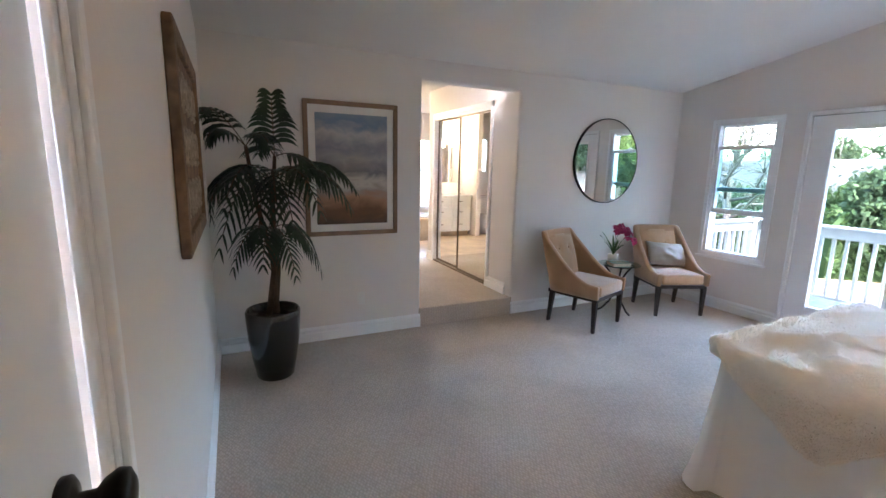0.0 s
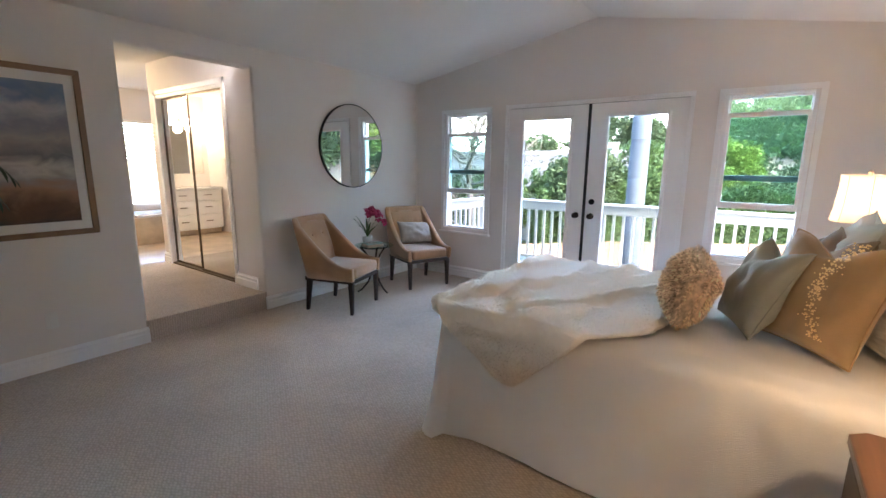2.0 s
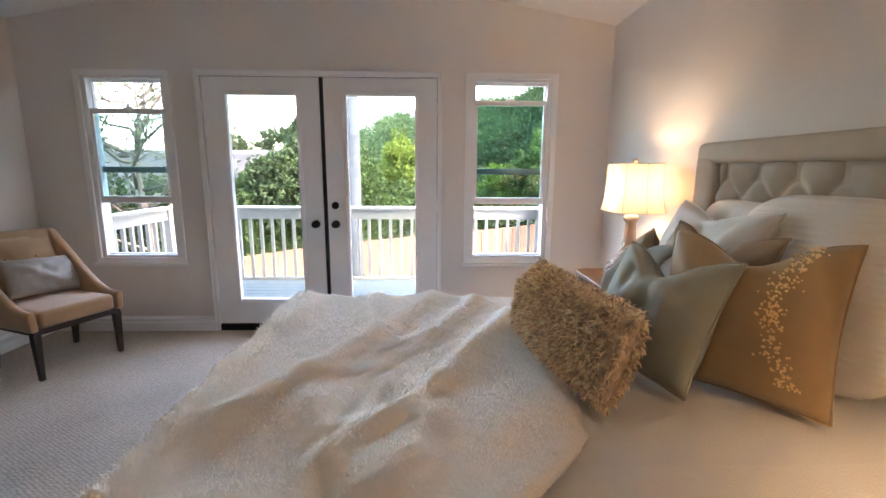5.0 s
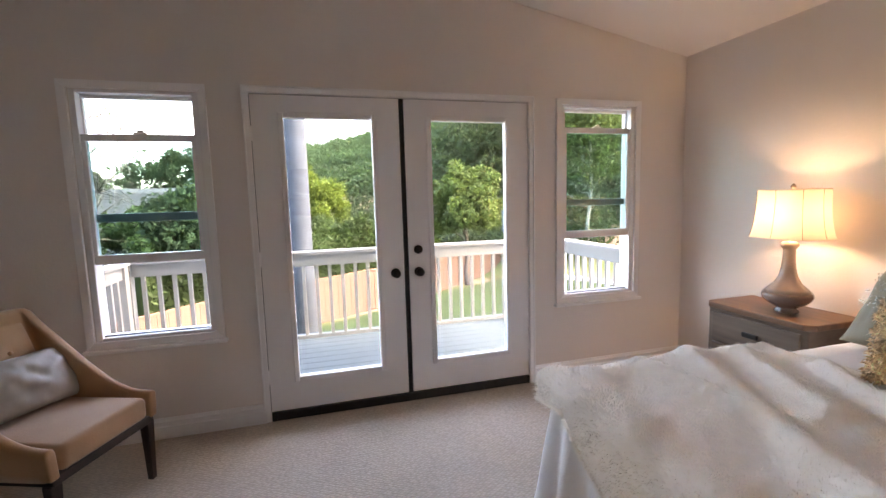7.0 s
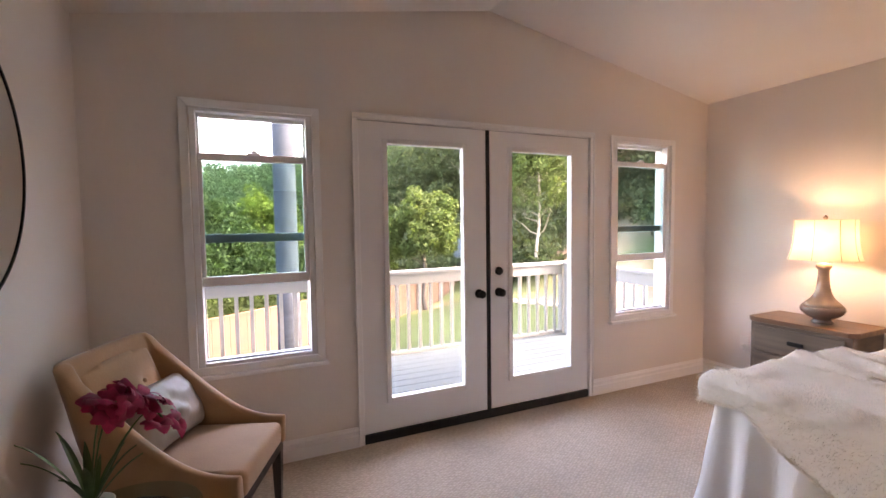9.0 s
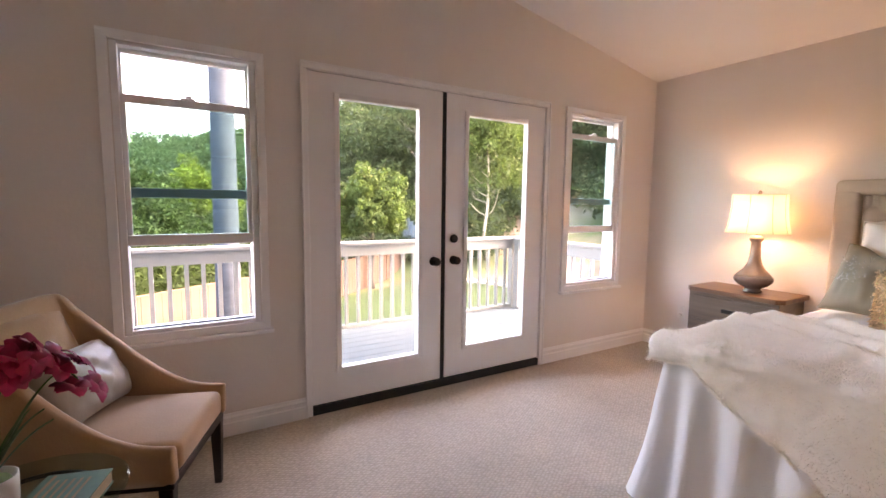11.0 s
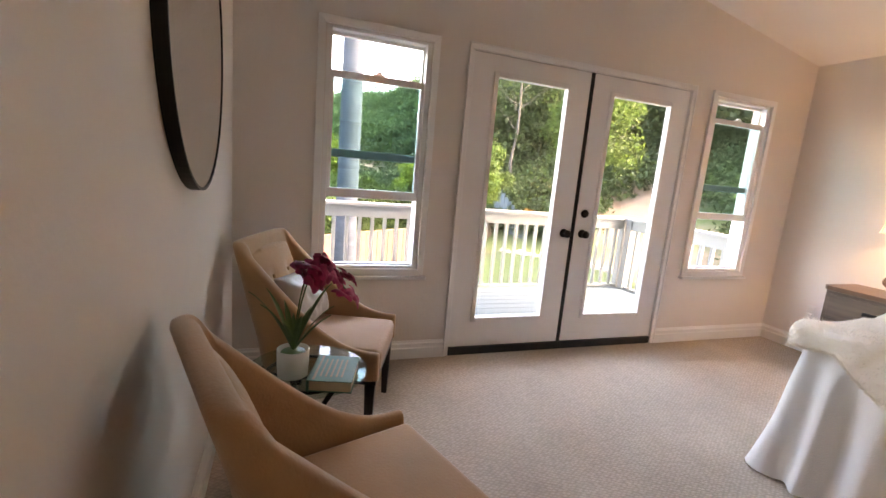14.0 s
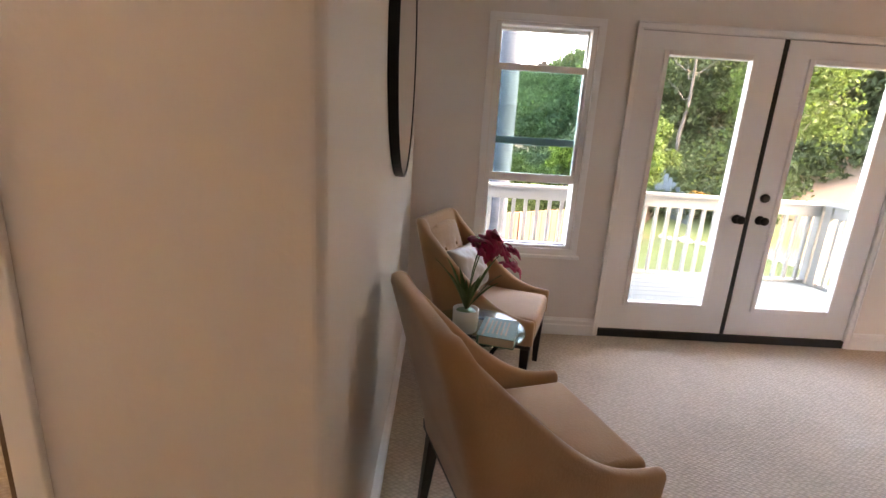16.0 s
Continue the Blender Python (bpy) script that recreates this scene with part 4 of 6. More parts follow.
def coverlet():
    """A sheet over the bed, hanging to the floor on three sides in soft folds."""
    path = []
    r = 0.07
    n1, n2, nc = 90, 70, 8
    for i in range(n1):
        path.append((BW, 0.24 + (FOOT - r - 0.24) * i / n1, -1, 0, "w"))
    for i in range(nc):
        a = math.pi - math.pi / 2 * i / nc
        path.append((BW + r + r * math.cos(a), FOOT - r + r * math.sin(a), math.cos(a), math.sin(a), "c"))
    for i in range(n2):
        path.append((BW + r + (BE - BW - 2 * r) * i / n2, FOOT, 0, 1, "f"))
    for i in range(nc):
        a = math.pi / 2 - math.pi / 2 * i / nc
        path.append((BE - r + r * math.cos(a), FOOT - r + r * math.sin(a), math.cos(a), math.sin(a), "c"))
    for i in range(n1 + 1):
        path.append((BE, FOOT - r - (FOOT - r - 0.24) * i / n1, 1, 0, "e"))
    s, acc = [0.0], 0.0
    for a, b in zip(path, path[1:]):
        acc += math.hypot(a[0] - b[0], a[1] - b[1])
        s.append(acc)
    rows = [("t", 0.30), ("t", 0.14), ("t", 0.06), ("d", 0.004), ("d", 0.02), ("d", 0.05)] + [("d", 0.05 + (TOP - 0.065) * k / 16) for k in range(1, 17)]
    vs, fs = [], []
    for kind, q in rows:
        for (x, y, nx, ny, side), d in zip(path, s):
            corner = math.exp(-((x - BW) ** 2 + (y - FOOT) ** 2) / 0.03) + math.exp(-((x - BE) ** 2 + (y - FOOT) ** 2) / 0.05)
            if kind == "t":
                ix, iy = x - nx * q, y - ny * q
                vs.append((ix, iy, TOP + 0.012 + 0.006 * noise.noise(Vector((ix * 3, iy * 3, 0))) - (0.012 if q < 0.1 else 0)))
            else:
                h = q / TOP
                f = (0.5 + 0.5 * math.sin(d * 40 + 2.2 * math.sin(d * 5.3))) if side in "fc" else (0.5 + 0.5 * math.sin(d * 7 + 1.4 * math.sin(d * 2.7)))
                amp = 0.075 if side in "fc" else 0.022
                out = -0.03 * (1 - min(1, q / 0.05)) ** 2 + h * 0.02 + amp * h ** 0.7 * f + 0.06 * corner * h ** 3 + 0.006 * noise.noise(Vector((d * 9, q * 5, 2)))
                hem = 0.012 * math.sin(d * 9) * h * h
                vs.append((x + nx * out, y + ny * out, max(0.006, TOP - q + hem * 0.4)))
    n = len(path)
    for k in range(len(rows) - 1):
        for i in range(n - 1):
            a = k * n + i
            fs.append((a + 1, a, a + n, a + n + 1))
    # the flat top inside the first ring
    m = 26
    g0 = len(vs)
    for j in range(m + 1):
        for i in range(m + 1):
            x = BW + 0.28 + (BE - BW - 0.56) * i / m
            y = 0.22 + (FOOT - 0.30 - 0.20) * j / m
            vs.append((x, y, TOP + 0.0125 + 0.006 * noise.noise(Vector((x * 3, y * 3, 0)))))
    for j in range(m):
        for i in range(m):
            a = g0 + j * (m + 1) + i
            fs.append((a, a + 1, a + m + 2, a + m + 1))
    return vs, fs


cvs, cfs = coverlet()
cv = thing("coverlet", "off-white woven coverlet draped over the bed to the floor", "bedspread")
NPATH = 90 + 8 + 70 + 8 + 91
groups = {"top_panel": [], "west_drop": [], "foot_drop": [], "east_drop": []}
for f in cfs:
    k = max(f)
    row, col = divmod(min(f), NPATH)
    if k >= 22 * NPATH or row < 1:
        groups["top_panel"].append(f)
    else:
        groups["west_drop" if col < 96 else "foot_drop" if col < 172 else "east_drop"].append(f)
for nm, fl in groups.items():
    used = sorted({i for f in fl for i in f})
    at_ = {i: n for n, i in enumerate(used)}
    part("top_panel" if nm == "top_panel" else "side_drop" if nm != "foot_drop" else "foot_drop", ([cvs[i] for i in used], [tuple(at_[i] for i in f) for f in fl]), CREAM, cv, smooth=True)



def throw_point(a, b):
    """a metres in from the bed's west side, b metres from y = 0; past the edges the sheet hangs."""
    r = 0.05
    over_w, over_f, over_e = max(0, -a), max(0, b - FOOT), max(0, a - (BE - BW))
    x, y, z = BW + a, b, TOP + 0.022
    n = Vector((0, 0, 1))
    if over_w > 0:
        k = min(1, over_w / 0.09)
        x = BW - 0.045 * math.sin(k * math.pi / 2) - 0.02 * over_w
        z -= max(0, over_w - 0.03)
        n = Vector((-k, 0, 1.001 - k)).normalized()
    elif over_e > 0:
        k = min(1, over_e / 0.09)
        x = BE + 0.05 * math.sin(k * math.pi / 2) + 0.02 * over_e
        z -= max(0, over_e - 0.03)
        n = Vector((k, 0, 1.001 - k)).normalized()
    if over_f > 0:
        k = min(1, over_f / 0.09)
        y = FOOT + 0.018 * math.sin(k * math.pi / 2) + 0.03 * over_f
        z -= max(0, over_f - 0.03)
        n = (n + Vector((0, k * 2, -k * 0.8))).normalized()
    return Vector((x, y, z)), n


def throw_height(a, b):
    """The soft ridges and dents of the fur throw."""
    q = Vector((a * 2.1, b * 2.1, 0.3))
    w = noise.noise(q) * 0.35
    total = 0.0
    for (ax, ay, bx2, by2, hgt, wid) in ((1.10, 1.30, 0.47, 1.60, 0.055, 0.038), (0.47, 1.60, 0.10, 1.86, 0.050, 0.042), (1.32, 1.42, 0.84, 1.64, 0.045, 0.045),
                                         (1.36, 1.90, 0.90, 1.84, 0.040, 0.045), (0.90, 1.84, 0.50, 2.02, 0.052, 0.05), (0.50, 2.02, 0.30, 2.14, 0.05, 0.05),
                                         (0.46, 2.03, 0.20, 1.88, 0.04, 0.045), (1.40, 1.62, 1.0, 1.78, 0.035, 0.045), (0.02, 1.75, 0.30, 1.62, 0.035, 0.06),
                                         (1.38, 2.12, 0.95, 2.22, 0.022, 0.04)):
        dx, dy = bx2 - ax, by2 - ay
        L2 = dx * dx + dy * dy
        t = max(0, min(1, ((a - ax) * dx + (b - ay) * dy) / L2))
        d = math.hypot(a - ax - t * dx, b - ay - t * dy) + 0.008 * noise.noise(q * 3)
        total += (hgt * 100 * math.exp(-(d / wid / 1.15) ** 2) * (0.9 + 0.3 * noise.noise(Vector((t * 3, hgt * 90, 1))))) ** 3
    ridge = 0.0082 * total ** (1 / 3)
    rim = 0.022 * math.exp(-((b - FOOT + 0.02) / 0.07) ** 2)
    return 0.030 + 0.95 * ridge + rim + 0.022 * noise.noise(q * 2.0) + 0.009 * noise.noise(q * 5) + 0.004 * noise.noise(q * 12)


def throw_range(a):
    """The sheet's border at a: from b0 to b1."""
    W = BE - BW
    if a < 0:
        k = min(1, -a / 0.33)
        return 1.42 + 0.36 * k, FOOT + 0.02 - (FOOT + 0.02 - 1.82) * k ** 1.2
    k = min(1, a / W)
    hang = min(0.10 + max(0, 1.25 - a) * 0.58, 0.45) if k > 0.42 else 0.03 + 0.42 * math.exp(-((k - 0.42) / 0.28) ** 2)
    return 1.42 - 0.20 * min(1, a / 0.22) - 0.06 * k + 0.012 * math.sin(k * 9), FOOT + hang


NA, NB = 150, 130
tv, tn, tf = [], [], []
for i in range(NA + 1):
    a = -0.33 + (BE - BW + 0.33 + 0.045) * i / NA
    b0, b1 = throw_range(a)
    for j in range(NB + 1):
        k = j / NB
        b = b0 + (b1 - b0) * k + 0.02 * noise.noise(Vector((a * 6, k * 5, 4)))
        p, n = throw_point(a, b)
        edge = min(1, min(k, 1 - k) / 0.03, (i) / 3, (NA - i) / 3)
        p = p + n * (throw_height(a, b) * max(0.15, edge) ** 0.5 * (0.6 if b > FOOT + 0.05 else 1.0))
        tv.append(p)
        tn.append(n)
for i in range(NA):
    for j in range(NB):
        a = i * (NB + 1) + j
        tf.append((a, a + NB + 1, a + NB + 2, a + 1))
throw = thing("fur_throw", "cream faux-fur throw draped across the foot of the bed", "blanket", (0, 0, 0))
part("sheet", (tv, tf), FUR, throw, smooth=True)
hp, hn = [], []
for _ in range(70000):
    i, j = rng.randrange(NA), rng.randrange(NB)
    if rng.random() < 0.15:
        j = rng.choice((0, NB - 1, NB - 1))
    k = i * (NB + 1) + j
    u, v = rng.random(), rng.random()
    hp.append(tv[k] * (1 - u) * (1 - v) + tv[k + 1] * (1 - u) * v + tv[k + NB + 1] * u * (1 - v) + tv[k + NB + 2] * u * v - tn[k] * 0.002)
    lean = Vector((noise.noise(hp[-1] * 9), noise.noise(hp[-1] * 9 + Vector((9, 0, 0))), 0)) * 0.6
    hn.append(tn[k] * 0.8 + lean)
foot = [k for k, p in enumerate(hp) if p.y > 2.22 or p.z < 0.68]
rest = [k for k, p in enumerate(hp) if not (p.y > 2.22 or p.z < 0.68)]
part("fur", blades([hp[k] for k in rest], [hn[k] for k in rest], 0.010, 0.0009, rng, droop=0.3, bend=False), FURL, throw, kind="stuff")
part("border_fur", blades([hp[k] for k in foot], [hn[k] for k in foot], 0.019, 0.0013, rng, droop=0.45, bend=False), FURL, throw, kind="stuff")

# ---- pillows ----


def settle(bm, m, floor_z):
    """Flattens what would sink below the bed under a thing at pose m, and lets it spread a little."""
    inv = m.inverted()
    for v in bm.verts:
        w = m @ v.co
        if w.z < floor_z + 0.03:
            k = floor_z + 0.03 - w.z
            w.z = floor_z + 0.03 * math.exp(-k / 0.03)
            v.co = inv @ w


def pillow(name, w, h, d, at, lean, turn, material, label, spin=0, nx=28, ny=24, **kw):
    ob = thing(name, label, "pillow", at)
    m = Matrix.Translation(at) @ pose(0, 0, 0, 0, 0, turn) @ pose(0, 0, 0, lean, 0, 0) @ pose(0, 0, 0, 0, spin, 0)
    ob.matrix_world = m
    cb_ = cushion(w, h, d, nx=nx, ny=ny, **kw)
    cb_.verts.ensure_lookup_table()
    settle(cb_, m, at[2] - 0.012)
    order = [(i, 0) for i in range(nx)] + [(nx, j) for j in range(ny)] + [(i, ny) for i in range(nx, 0, -1)] + [(0, j) for j in range(ny, -1, -1)]
    pts = [cb_.verts[i * (ny + 1) + j].co.copy() for i, j in order]
    part("cushion", cb_, material, ob, smooth=True)
    part("piping", tube(pts, 0.0035, 6), material, ob, smooth=True)
    return ob


TZ = TOP + 0.03
pillow("euro_sham", 0.60, 0.60, 0.26, (3.40, 0.47, TZ), 14, 16, SHAMR, "large white ribbed sham leaning on the headboard", seed=3, pinch=0.02, rd=0.16)
pillow("euro_sham", 0.66, 0.56, 0.22, (3.80, 0.46, TZ), 14, -3, SHAM, "large white smooth sham leaning on the headboard", seed=5, pinch=0.06, rd=0.1)
sham = pillow("euro_sham", 0.66, 0.56, 0.20, (3.80, 0.66, TZ), 20, -4, SHAM, "off-white wrinkled pillow in front of the shams", seed=15, wrinkle=0.02, chop=0.05)
gp = pillow("gold_pillow", 0.49, 0.50, 0.21, (3.28, 0.745, TZ), 22, 42, GOLD, "gold square pillow with a curve of foil dots", seed=7, chop=0.09)
dots = bmesh.new()
for k in range(260):
    u = rng.gauss(0, 0.5)
    v = rng.uniform(-0.85, 0.85)
    xx = -0.09 - 0.09 * v * v + 0.03 * u
    zz = 0.26 + 0.23 * v
    uu, vv = xx / 0.26, zz / 0.26 - 1
    bulge = (max(0, 1 - uu ** 4) ** 0.55) * (max(0, 1 - vv ** 4) ** 0.55)
    m = Matrix.Translation((xx, bulge * 0.105 + 0.020, zz))
    bmesh.ops.create_icosphere(dots, subdivisions=1, radius=rng.uniform(0.0028, 0.0048), matrix=m)
part("foil_dots", dots, SEQUIN, gp, "bright gold foil dots", kind="stuff")
pillow("gold_pillow", 0.50, 0.50, 0.18, (3.60, 0.76, TZ), 24, 8, TAUPE, "taupe square pillow behind the sage one", seed=11, chop=0.10)
pillow("sage_pillow", 0.44, 0.44, 0.19, (3.44, 0.97, TZ), 26, 20, SAGE, "sage green square pillow with a chopped top", seed=9, chop=0.10)
ep = pillow("sage_pillow", 0.46, 0.46, 0.17, (3.96, 0.86, TZ), 32, -12, OLIVEP, "sage green pillow with a patch of sequins", seed=13, chop=0.08)
dots = bmesh.new()
for k in range(90):
    xx, zz = rng.uniform(0.02, 0.19), rng.uniform(0.16, 0.33)
    uu, vv = xx / 0.23, zz / 0.23 - 1
    bulge = (max(0, 1 - uu ** 4) ** 0.55) * (max(0, 1 - vv ** 4) ** 0.55)
    bmesh.ops.create_icosphere(dots, subdivisions=1, radius=rng.uniform(0.0025, 0.0045), matrix=Matrix.Translation((xx, bulge * 0.085 + 0.012, zz)))
part("sequins", dots, SILVER, ep, "silver sequins", kind="stuff")
sh = thing("shag_pillow", "brown shaggy lumbar pillow on the fur throw", "pillow", (3.52, 1.20, TZ + 0.03))
sh.matrix_world = Matrix.Translation((3.48, 1.22, TZ + 0.025)) @ pose(0, 0, 0, 0, 0, 9) @ pose(0, 0, 0, 20, 0, 0)
cb = cushion(0.69, 0.28, 0.23, pinch=0.03, seed=21)
cb.normal_update()
cbv = [(f.calc_center_median(), f.normal.copy()) for f in cb.faces]
part("cushion", cb, SHAG, sh, smooth=True)
pp, pn = [], []
for _ in range(15000):
    c, n = cbv[rng.randrange(len(cbv))]
    pp.append(c + Vector((rng.uniform(-0.014, 0.014), 0, rng.uniform(-0.010, 0.010))))
    pn.append(n + Vector((0, 0, -0.3)))
part("shag", blades(pp, pn, 0.020, 0.0036, rng, droop=0.75), SHAG, sh, kind="stuff")

# ---- nightstands and lamps ----


def nightstand(at, label):
    n = thing("nightstand", label, "nightstand", at, group="nightstands by the bed")
    part("body", boxes((-0.315, 0.315, -0.20, 0.19, 0.08, 0.665), bev=0.006), NSFACE, n)
    part("top", prism([(-0.34, -0.21), (0.34, -0.21), (0.34, 0.17), (0.30, 0.215), (-0.30, 0.215), (-0.34, 0.17)], "z", 0.665, 0.70, 0.006), NSTOP, n, "brown walnut top with clipped corners")
    for z0, z1 in ((0.455, 0.64), (0.255, 0.44), (0.10, 0.24)):
        d = part("drawer", boxes((-0.28, 0.28, 0.191, 0.207, z0, z1), bev=0.005), NSFACE, n)
        part("pull", boxes((-0.05, 0.05, 0.208, 0.226, (z0 + z1) / 2 - 0.012, (z0 + z1) / 2 + 0.018), bev=0.006), BLACK, d, "dark cup pull")
    for x in (-0.29, 0.29):
        for y in (-0.17, 0.16):
            part("leg", boxes((x - 0.025, x + 0.025, y - 0.025, y + 0.025, 0, 0.08), bev=0.003), NSFACE, n)
    return n


nightstand((2.36, 0.405, 0), "walnut and grey wood nightstand beside the wall end")
nightstand((4.78, 0.405, 0), "walnut and grey wood nightstand beside the window wall")


def table_lamp(at, label):
    l = thing("table_lamp", label, "table lamp", at, group="bedside lamps")
    body = [(0.060, 0), (0.064, 0.006), (0.060, 0.014), (0.050, 0.022), (0.055, 0.030), (0.094, 0.050), (0.122, 0.076), (0.130, 0.098), (0.122, 0.120)]
    upper = [(0.122, 0.120), (0.101, 0.143), (0.070, 0.173), (0.048, 0.215), (0.037, 0.270), (0.033, 0.330), (0.032, 0.375), (0.040, 0.384), (0.046, 0.396), (0.044, 0.412), (0.033, 0.422), (0.012, 0.430)]
    part("base", capped(body, 40), CERAMD, l, "dark brown glazed lower bowl", smooth=True)
    part("neck", capped(upper, 40), CERAM, l, "brown glazed bottle neck", smooth=True)
    part("harp", tube([(0, 0, 0.428), (0, 0, 0.49)], 0.007), BLACK, l)
    zs = [0.445, 0.47, 0.52, 0.58, 0.66, 0.725]
    prof = [(0.196, 0.445), (0.189, 0.47), (0.180, 0.51), (0.173, 0.56), (0.168, 0.62), (0.165, 0.68), (0.166, 0.725)]
    sb, _ = lathe(prof, 48, sy=0.80, power=3.2)
    part("shade", sb, SHADE, l, "glowing cream fabric bell shade", smooth=True)
    for k in range(8):
        a = math.pi / 4 * k
        pts = []
        for r, z in prof:
            c, s_ = math.cos(a), math.sin(a)
            q = (abs(c) ** 3.2 + abs(s_) ** 3.2) ** (-1 / 3.2)
            pts.append((r * c * q * 1.004, r * 0.80 * s_ * q * 1.004, z))
        part("piping", tube(pts, 0.0016, 5), TAN, l, "thin tan seam piping")
    for r, z in (prof[0], prof[-1]):
        ring = []
        for i in range(49):
            a = 2 * math.pi * i / 48
            c, s_ = math.cos(a), math.sin(a)
            q = (abs(c) ** 3.2 + abs(s_) ** 3.2) ** (-1 / 3.2)
            ring.append((r * c * q, r * 0.8 * s_ * q, z))
        part("rim", tube(ring, 0.003, 6), SHADE, l)
    part("spider", join(tube([(-0.163, 0, 0.715), (0.163, 0, 0.715)], 0.002, 5), tube([(0, -0.130, 0.715), (0, 0.130, 0.715)], 0.002, 5)), BLACK, l)
    part("finial", capped([(0.004, 0.715), (0.012, 0.735), (0.014, 0.745), (0.008, 0.755), (0.002, 0.760)], 12), CERAM, l, smooth=True)
    bulb("lamp_bulb", (at[0], at[1], at[2] + 0.58), LAMP, (1.0, 0.71, 0.43), 0.035)
    return l


table_lamp((2.385, 0.360, 0.701), "lit table lamp with a brown ceramic gourd base and cream shade")
table_lamp((4.72, 0.42, 0.701), "lit table lamp, ceramic base, by the window wall")
ol = thing("wall_outlet", "white double outlet with a plugged cord above the baseboard", "outlet", (5.39, Y0, 0.37))
part("plate", boxes((-0.035, 0.035, 0.0, 0.006, -0.057, 0.057), bev=0.003), PLATE, ol)
part("socket", boxes((-0.016, 0.016, 0.006, 0.009, 0.010, 0.042), (-0.016, 0.016, 0.006, 0.009, -0.042, -0.010), bev=0.003), PLATE, ol)
part("plug", boxes((-0.014, 0.014, 0.009, 0.035, -0.04, -0.014), bev=0.005), PLATE, ol)
part("cord", tube([(0, 0.035, -0.03), (-0.02, 0.045, -0.06), (-0.08, 0.03, -0.08), (-0.18, 0.02, -0.05), (-0.27, 0.015, -0.06)], 0.0035, 6), PLATE, ol, "thin pale lamp cord")

# ---- chairs and side table ----


def chair_shell():
    """The chair's upholstered shell: low arms that sweep up into a tall wrapped back, rounded along its top."""
    bm = bmesh.new()
    NSEG, r = 64, 0.078
    rows = []
    for i in range(NSEG + 1):
        s_ = -1 + 2 * i / NSEG
        row = []
        arm = max(0.0, (abs(s_) - 0.36) / 0.64)
        f = max(0.0, min(1.0, 1 - arm * 1.08))
        top = 0.475 + 0.025 * (1 - arm) + 0.43 * (f ** 2.5 * (1.5 - 0.5 * f) if f > 0 else 0)
        if abs(s_) < 0.36:
            top = 0.93 - 0.008 * (abs(s_) / 0.36) ** 4
        th = 0.062 - 0.018 * arm

        def outer(z):
            back = 0.270 + 0.29 * max(0, z - 0.40)
            W = 0.292 + 0.012 * math.sin(min(1, (z - 0.34) / 0.5) * math.pi)
            sg = 1 if s_ > 0 else -1
            if abs(s_) < 0.24:
                return Vector((s_ / 0.24 * (W - r), back, z)), Vector((0, 1, 0))
            if abs(s_) < 0.40:
                a_ = (abs(s_) - 0.24) / 0.16 * math.pi / 2
                return Vector((sg * (W - r + r * math.sin(a_)), back - r + r * math.cos(a_), z)), Vector((sg * math.sin(a_), math.cos(a_), 0))
            k = (abs(s_) - 0.40) / 0.60
            return Vector((sg * W, (back - r) * (1 - k) - 0.285 * k, z)), Vector((sg, 0, 0))
        prof = [(0, 0), (0, 0.25), (0, 0.5), (0, 0.75), (0, 0.93), (0.12, 0.98), (0.35, 1.0), (0.65, 1.0), (0.88, 0.98), (1, 0.93), (1, 0.75), (1, 0.5), (1, 0.25), (1, 0)]
        for inn, v in prof:
            drop = 0 if v > 0.9 else 0
            z = 0.34 + (top - 0.34) * (1 - (1 - v) * 1.0)
            if v >= 0.93:
                z = top - (1 - v) / 0.07 * 0.022
            p, n = outer(z)
            row.append(bm.verts.new(p - n * th * inn))
        rows.append(row)
    m = len(rows[0])
    for a_, b_ in zip(rows, rows[1:]):
        for j in range(m - 1):
            bm.faces.new((a_[j], a_[j + 1], b_[j + 1], b_[j]))
        bm.faces.new((a_[m - 1], a_[0], b_[0], b_[m - 1]))
    bm.faces.new(rows[0])
    bm.faces.new(rows[-1][::-1])
    bmesh.ops.recalc_face_normals(bm, faces=list(bm.faces))
    sharp = [e for e in bm.edges if len(e.link_faces) == 2 and e.calc_face_angle(0) > 1.1 and min(v.co.y for v in e.verts) < -0.27]
    bmesh.ops.bevel(bm, geom=sharp, offset=0.010, segments=3, affect="EDGES", profile=0.5)
    return bm


